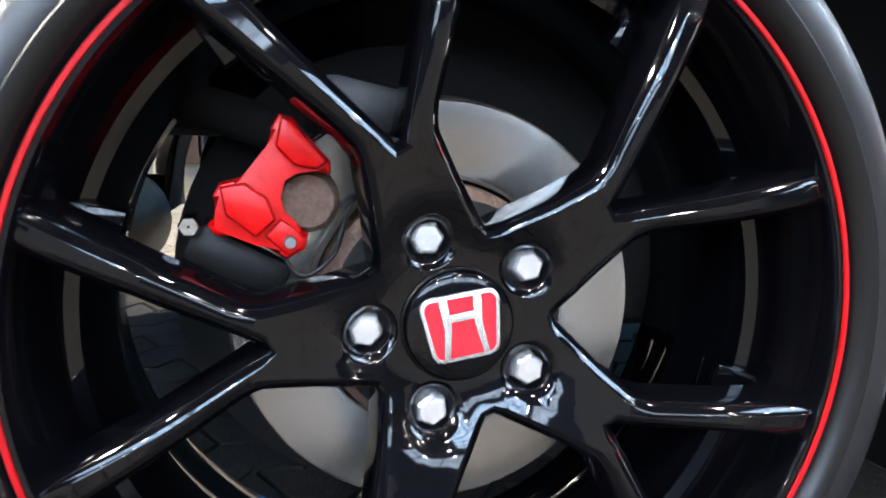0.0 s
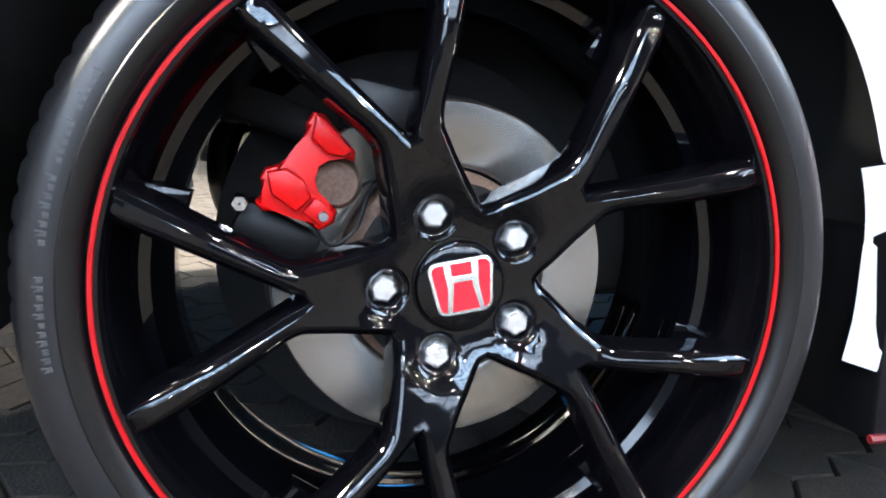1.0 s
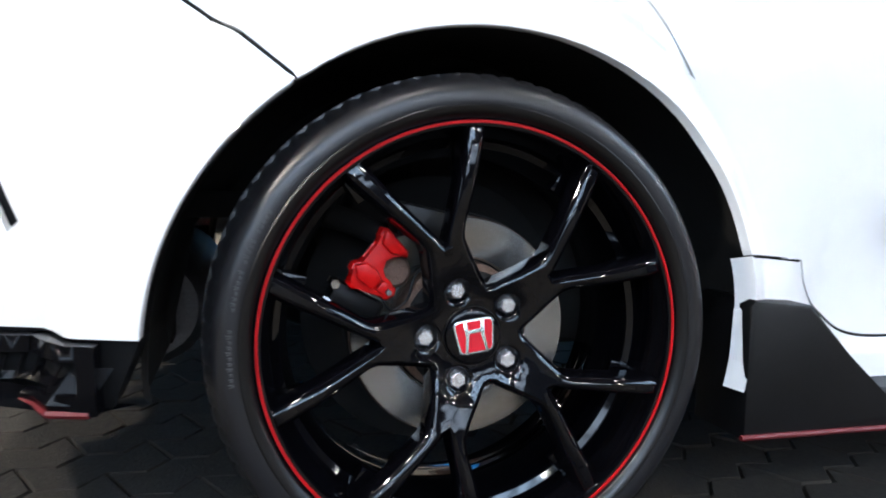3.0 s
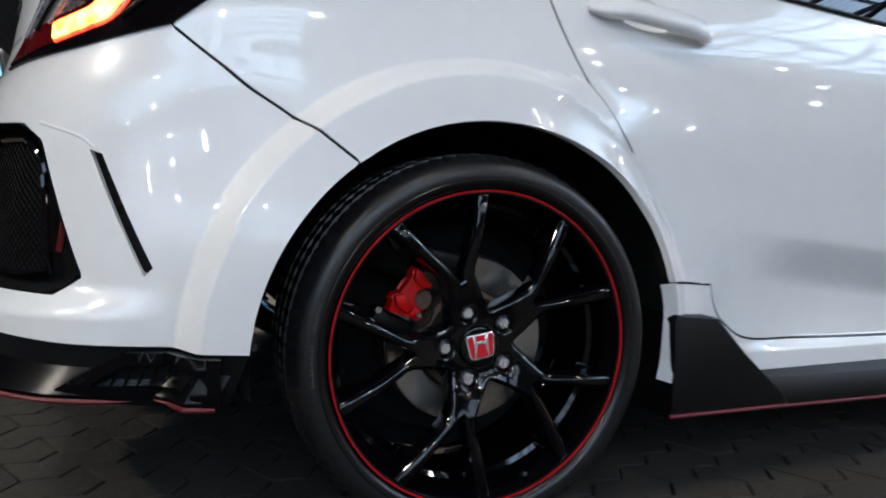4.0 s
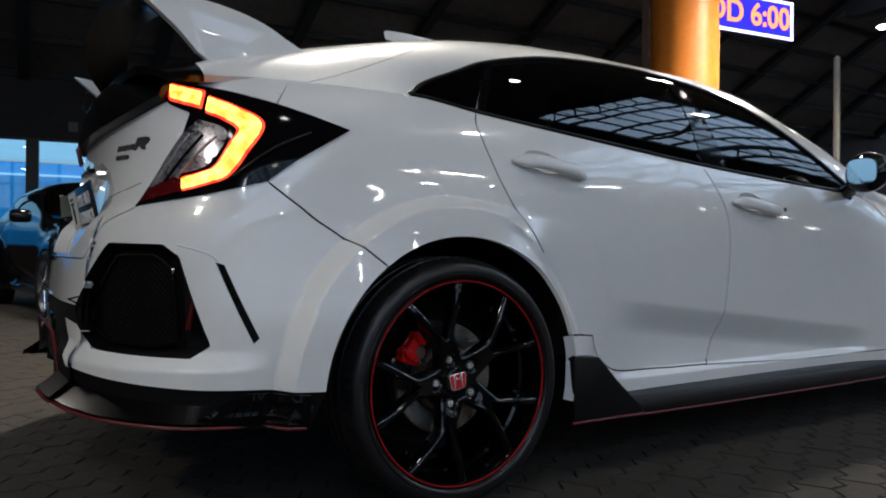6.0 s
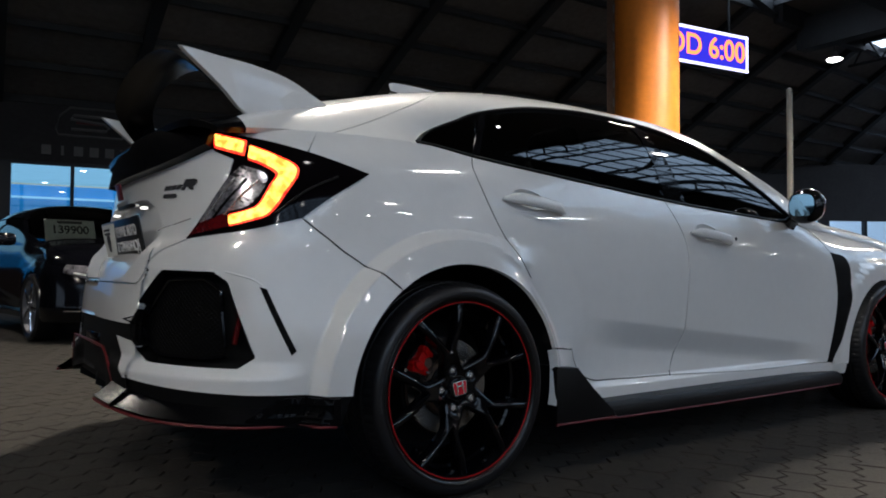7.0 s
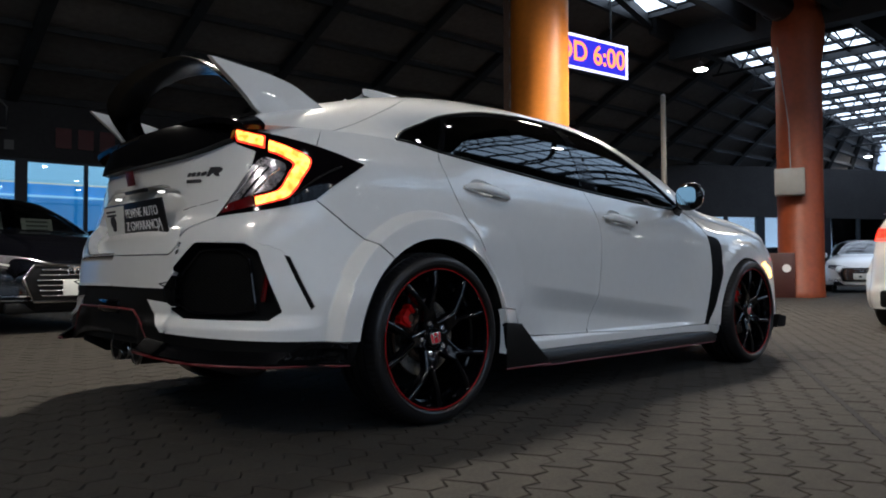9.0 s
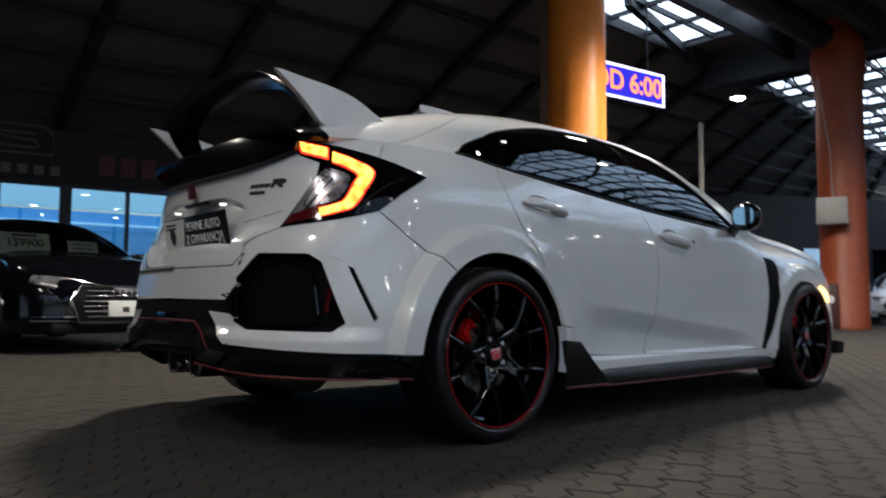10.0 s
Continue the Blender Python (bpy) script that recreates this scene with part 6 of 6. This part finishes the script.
    part("lever_block", box((.070, .05, .030), m @ Matrix.Translation((-.140, .075, .036)) @ pose(0, 0, 0, 0, 28, 0), .007), BLACK_PLASTIC, body)
    hose = curve([(-.115, .03, .055), (-.100, .03, .030), (-.078, .035, .042), (-.066, .045, .070), (-.045, .06, .085)])
    part("brake_hose", tube([m @ Vector(p) for p in hose], .0018, 8), BLACK_PLASTIC, body)
    arm = curve([(-.26, .19, .16), (-.16, .17, .14), (-.05, .16, .10)])
    part("suspension_arm", tube([m @ Vector(p) for p in arm], .018, 10), BLACK_MATT, car)


for wheel_hub in (0.0, BASE):
    for wheel_side in BOTH:
        build_brake(wheel_hub, wheel_side)

# ---- other parked cars ----
def plain_car(name, label, m, paint, glass=CAR_GLASS, lit=False):
    """A parked car of ordinary shape: shell, panes, lamps, wheels."""
    body = thing(name, label, "car", m, "parked cars")
    vs, fs = [], []

    def sheet(surf, a, b, cut):
        for sign in BOTH:
            o = len(vs)
            p = surf(*np.meshgrid(a, b, indexing="ij"))
            for q in p.reshape(-1, 3):
                vs.append((q[0], MID - sign * q[1], q[2]))
            nb = len(b)
            for i in range(len(a) - 1):
                for j in range(nb - 1):
                    mid = p[i:i + 2, j:j + 2].reshape(-1, 3).mean(0)
                    if not cut(mid, (a[i] + a[i + 1]) / 2, (b[j] + b[j + 1]) / 2):
                        f = (o + i * nb + j, o + (i + 1) * nb + j, o + (i + 1) * nb + j + 1, o + i * nb + j + 1)
                        fs.append(f if sign < 0 else f[::-1])

    def low(u, v):
        zb = np.where(u < -.5, 1.08, np.where(u > 3.3, .62, belt_z(np.clip(u, -.5, 3.3))))
        return skin(u, .2 + (zb - .2) * v)

    sheet(low, np.linspace(TAIL, NOSE, 120), np.linspace(0, 1, 26), lambda c, u, v: min(math.hypot(c[0] - .016, c[2] - .305), math.hypot(c[0] - BASE, c[2] - .305)) < .36)
    sheet(top, np.linspace(-.8, 3.56, 90), np.linspace(0, 1, 24), lambda c, x, t: (.0 < x < 1.95 and .03 < t < .40 * min(1, (2.1 - x) * 1.5, (x + .1) * 2.2)) or (1.5 < x < 2.4 and t > .25 + .5 * max(0, 2.0 - x)))
    raw("body", vs, fs, paint, body, smooth=True)
    for sign in BOTH:
        panel("side_glass", [(0, [(-.02, .01), (2.02, .01)]), (0, [(2.02, .01), (1.75, .24), (1.45, .38), (1.0, .45), (.5, .43), (.2, .32), (-.02, .01)])], top, glass, body, (sign,), res=.08, lift=-.006, depth=0)
        panel("headlamp", [(0, [(3.26, .645), (3.46, .585), (3.80, .565)]), (0, [(3.80, .565), (3.84, .635), (3.5, .695), (3.26, .715), (3.26, .645)])], skin, LAMP_CLEAR, body, (sign,), res=.04, lift=.022)
        panel("daytime_light", [(0, [(3.34, .635), (3.50, .60), (3.74, .59)]), (0, [(3.74, .59), (3.74, .603), (3.50, .615), (3.34, .648), (3.34, .635)])], skin, PAPER, body, (sign,), res=.04, lift=.027)
        for z in (.335, .300):
            panel("bumper_trim", [(0, [(3.30, z), (3.76, z)]), (0, [(3.76, z), (3.76, z + .012), (3.30, z + .012), (3.30, z)])], skin, CHROME, body, (sign,), res=.04, lift=.02)
        panel("tail_lamp", [(0, [(-.45, .84), (-.95, .82)]), (0, [(-.95, .82), (-.95, .92), (-.45, .96), (-.45, .84)])], skin, LED_RED if lit else LAMP_RED, body, (sign,), res=.05, lift=.008)
        for hub in (0.0, BASE):
            hm = pose(hub, MID - sign * (MID - .01), HUB_Z, 0, 0, 0 if sign > 0 else 180)
            wheel = part("wheel", lathe([(.25, -.02), (.235, .0), (.22, .03), (.07, .01), (.06, -.005), (.001, -.006)], 40, hm), GREY_METAL, body)
            part("tyre", lathe([(.25, -.02), (.29, -.032), (.318, -.01), (.32, .1), (.318, .18), (.25, .19)], 48, hm), RUBBER, wheel)
            for q in range(5):
                part("spoke", prism([(.05, -.025), (.235, -.04), (.235, .0), (.05, .02)], -.022, .01, hm @ pose(0, 0, 0, 0, 72 * q, 0), .006), CHROME, wheel)
        mx = MID - sign * .97
        part("door_mirror", box((.12, .20, .13), pose(1.92, mx, .99), .04), paint, body)
    panel("windscreen", [(0, [(1.5, .50), (1.75, .40), (2.05, .30), (2.38, .24)]), (0, [(2.38, .24), (2.42, 1)]), (0, [(2.42, 1), (1.5, 1)]), (0, [(1.5, 1), (1.5, .50)])], top, SCREEN_GLASS, body, BOTH, True, .08, 0, -.004)
    grille = part("grille", prism([(-.42, .30), (.42, .30), (.50, .50), (.42, .62), (-.42, .62), (-.50, .50)], -.02, .03, pose(3.555, MID, 0, 0, 0, 90), .01), BLACK_PLASTIC, body)
    for q in range(6):
        part("grille_bar", box((.012, .82 - .04 * abs(q - 2.5), .016), pose(3.585, MID, .345 + .048 * q), .003), CHROME, grille)
    part("grille_frame", tube([(3.585, MID + y, z) for y, z in ((-.43, .29), (.43, .29), (.52, .50), (.43, .63), (-.43, .63), (-.52, .50))], .012, 6, True), CHROME, grille)
    for q in range(4):
        part("badge_ring", tube([(3.60, MID - .09 + .06 * q + .036 * math.cos(a), .575 + .036 * math.sin(a)) for a in np.linspace(0, 2 * math.pi, 17)[:-1]], .006, 5, True), CHROME, grille)
    part("plate", box((.012, .34, .15), pose(3.605, MID, .42), .004), PAPER, body)
    part("plate_mark", box((.002, .07, .05), pose(3.612, MID, .41), .001), PRINT_DARK, body)
    part("lower_intake", box((.03, 1.3, .10), pose(3.50, MID, .235), .02), BLACK_PLASTIC, body)
    part("rear_valance", box((.06, 1.4, .16), pose(-.85, MID, .30), .03), BLACK_PLASTIC, body)
    part("underbody", box((4.0, 1.5, .12), pose(1.35, MID, .24), .03), BLACK_MATT, body)
    part("cabin", box((2.3, 1.3, .45), pose(1.0, MID, .75), .1), BLACK_MATT, body)
    return body


def parked(fx, fy, heading, big=(1, 1, 1)):
    """A pose that brings the middle of the front axle to fx, fy."""
    r = pose(0, 0, 0, 0, 0, heading) @ Matrix.Diagonal((*big, 1))
    p = r @ Vector((BASE, MID, 0))
    return Matrix.Translation((fx - p.x, fy - p.y, 0)) @ r


plain_car("dark_estate_car", "dark blue estate car with chrome grille and price cards", parked(.30, 6.39, -81.5, (.99, .99, 1.016)), DARK_PAINT)
plain_car("white_car", "white car with red tail lamps seen from behind", parked(9.4, -.55, 0, (1.0, 1.0, 1.03)), WHITE_PAINT, lit=True)
plain_car("white_car", "small white car parked far off beside a column", parked(19.6, 4.5, 196, (.95, .95, 1.0)), WHITE_PAINT)
plain_car("grey_car", "dark car parked by the far windows", parked(22.5, 8.0, 200, (.97, .95, .97)), DARK_PAINT)

# price cards behind the dark estate's windscreen
for dy, dz, w, h, bars in ((.33, 0, .52, .26, 2), (-.30, -.02, .34, .18, 3)):
    card_m = parked(.30, 6.39, -81.5, (.99, .99, 1.016)) @ pose(1.90, MID - dy, 1.10 + dz, 0, -20, 0)
    card = thing("price_card", "white printed card behind a windscreen", "card", card_m, "price cards")
    part("sheet", box((.004, w, h)), PAPER, card)
    if bars == 2:
        lettering("digits", "139900", .13, pose(.004, 0, .01, 90, 0, 90), PRINT_DARK, card, .001, 1.0, "CENTER", .003)
        part("print_bar", box((.002, w * .5, .03), pose(.004, 0, .10)), PRINT_DARK, card)
    else:
        for q in range(3):
            part("print_bar", box((.002, w * .7, .02), pose(.004, 0, .05 - .05 * q)), SIGN_GREY, card)

# ---- the paving: zigzag blocks, laid askew to the car ----
PAVE = pose(2.93, -.20, 0, 0, 0, 27.7)
PL, PW, ZIG = .228, .114, .017


def zig(a):
    """The shared zigzag of the long joints."""
    t = (a / PL * 2) % 1.0
    return ZIG * (4 * abs(t - .5) - 1)


def paver_outline(i, j):
    """One block's outline in the paving's plane, with its joint taken off."""
    shift = .5 * PL * (j % 2)
    a0, a1, b0, b1 = i * PL + shift, (i + 1) * PL + shift, j * PW, (j + 1) * PW
    g = .0022
    ks = np.linspace(0, 1, 5)
    low = [(a0 + (a1 - a0) * k, b0 + zig(a0 + (a1 - a0) * k)) for k in ks]
    high = [(a0 + (a1 - a0) * k, b1 + zig(a0 + (a1 - a0) * k)) for k in ks[::-1]]
    pts = np.array(low + high)
    mid = pts.mean(0)
    return pts, mid, g


def paver_mesh(i, j):
    pts, mid, g = paver_outline(i, j)
    tang = np.roll(pts, -1, 0) - np.roll(pts, 1, 0)
    tang /= np.linalg.norm(tang, axis=1)[:, None]
    inward = np.stack([-tang[:, 1], tang[:, 0]], 1)
    rim, crown = pts + inward * g, pts + inward * (g + .0035)
    n = len(pts)
    verts = [(*p, -.011) for p in rim] + [(*p, -.0045) for p in rim] + [(*p, 0.0) for p in crown]
    faces = [tuple(range(2 * n, 3 * n))]
    for lo in (0, n):
        faces += [(lo + k, lo + (k + 1) % n, lo + n + (k + 1) % n, lo + n + k) for k in range(n)]
    return verts, faces, mid


shared = []
for j in (0, 1):
    v, f, mid = paver_mesh(0, j)
    me = bpy.data.meshes.new("paver")
    me.from_pydata([(x - mid[0], y - mid[1], z) for x, y, z in v], [], f)
    me.materials.append(PAVER)
    shared.append((me, mid))
rng = random.Random(7)
near, far_v, far_f = [], [], []
for j in range(-170, 170):
    for i in range(-90, 100):
        v0, mid = shared[j % 2]
        ca, cb = mid[0] + i * PL, mid[1] + (j - j % 2) * PW
        w = PAVE @ Vector((ca, cb, 0))
        if abs(cb) < .012 + PW * .0 or not (-8.5 < w.x < 18 and -7.5 < w.y < 12):
            continue
        drop, tip, tilt = rng.uniform(-.0018, .0006), rng.uniform(-.4, .4), rng.uniform(-.4, .4)
        if -.35 < w.x < 2.0 and -1.55 < w.y < -.42 and len(near) < 300:
            near.append((j % 2, PAVE @ Matrix.Translation((ca, cb, drop)) @ pose(0, 0, 0, tip, tilt, 0)))
            continue
        v, f = shared[j % 2][0].vertices, shared[j % 2][0].polygons
        o = len(far_v)
        m = PAVE @ Matrix.Translation((ca, cb, drop)) @ pose(0, 0, 0, tip * .6, tilt * .6, 0)
        far_v.extend(tuple(m @ q.co) for q in v)
        far_f.extend(tuple(o + q for q in p.vertices) for p in f)
for kind, m in near:
    ob = new("paver", shared[kind][0])
    ob.parent = ground
    ob.matrix_local = m
rest = raw("paving_field", far_v, far_f, PAVER, ground, "field of interlocking concrete pavers")
tagged(rest, kind="stuff")
part("expansion_joint", box((24, .022, .006), PAVE @ Matrix.Translation((1.0, 0, -.001))), BLACK_MATT, ground, "dark straight joint across the paving")
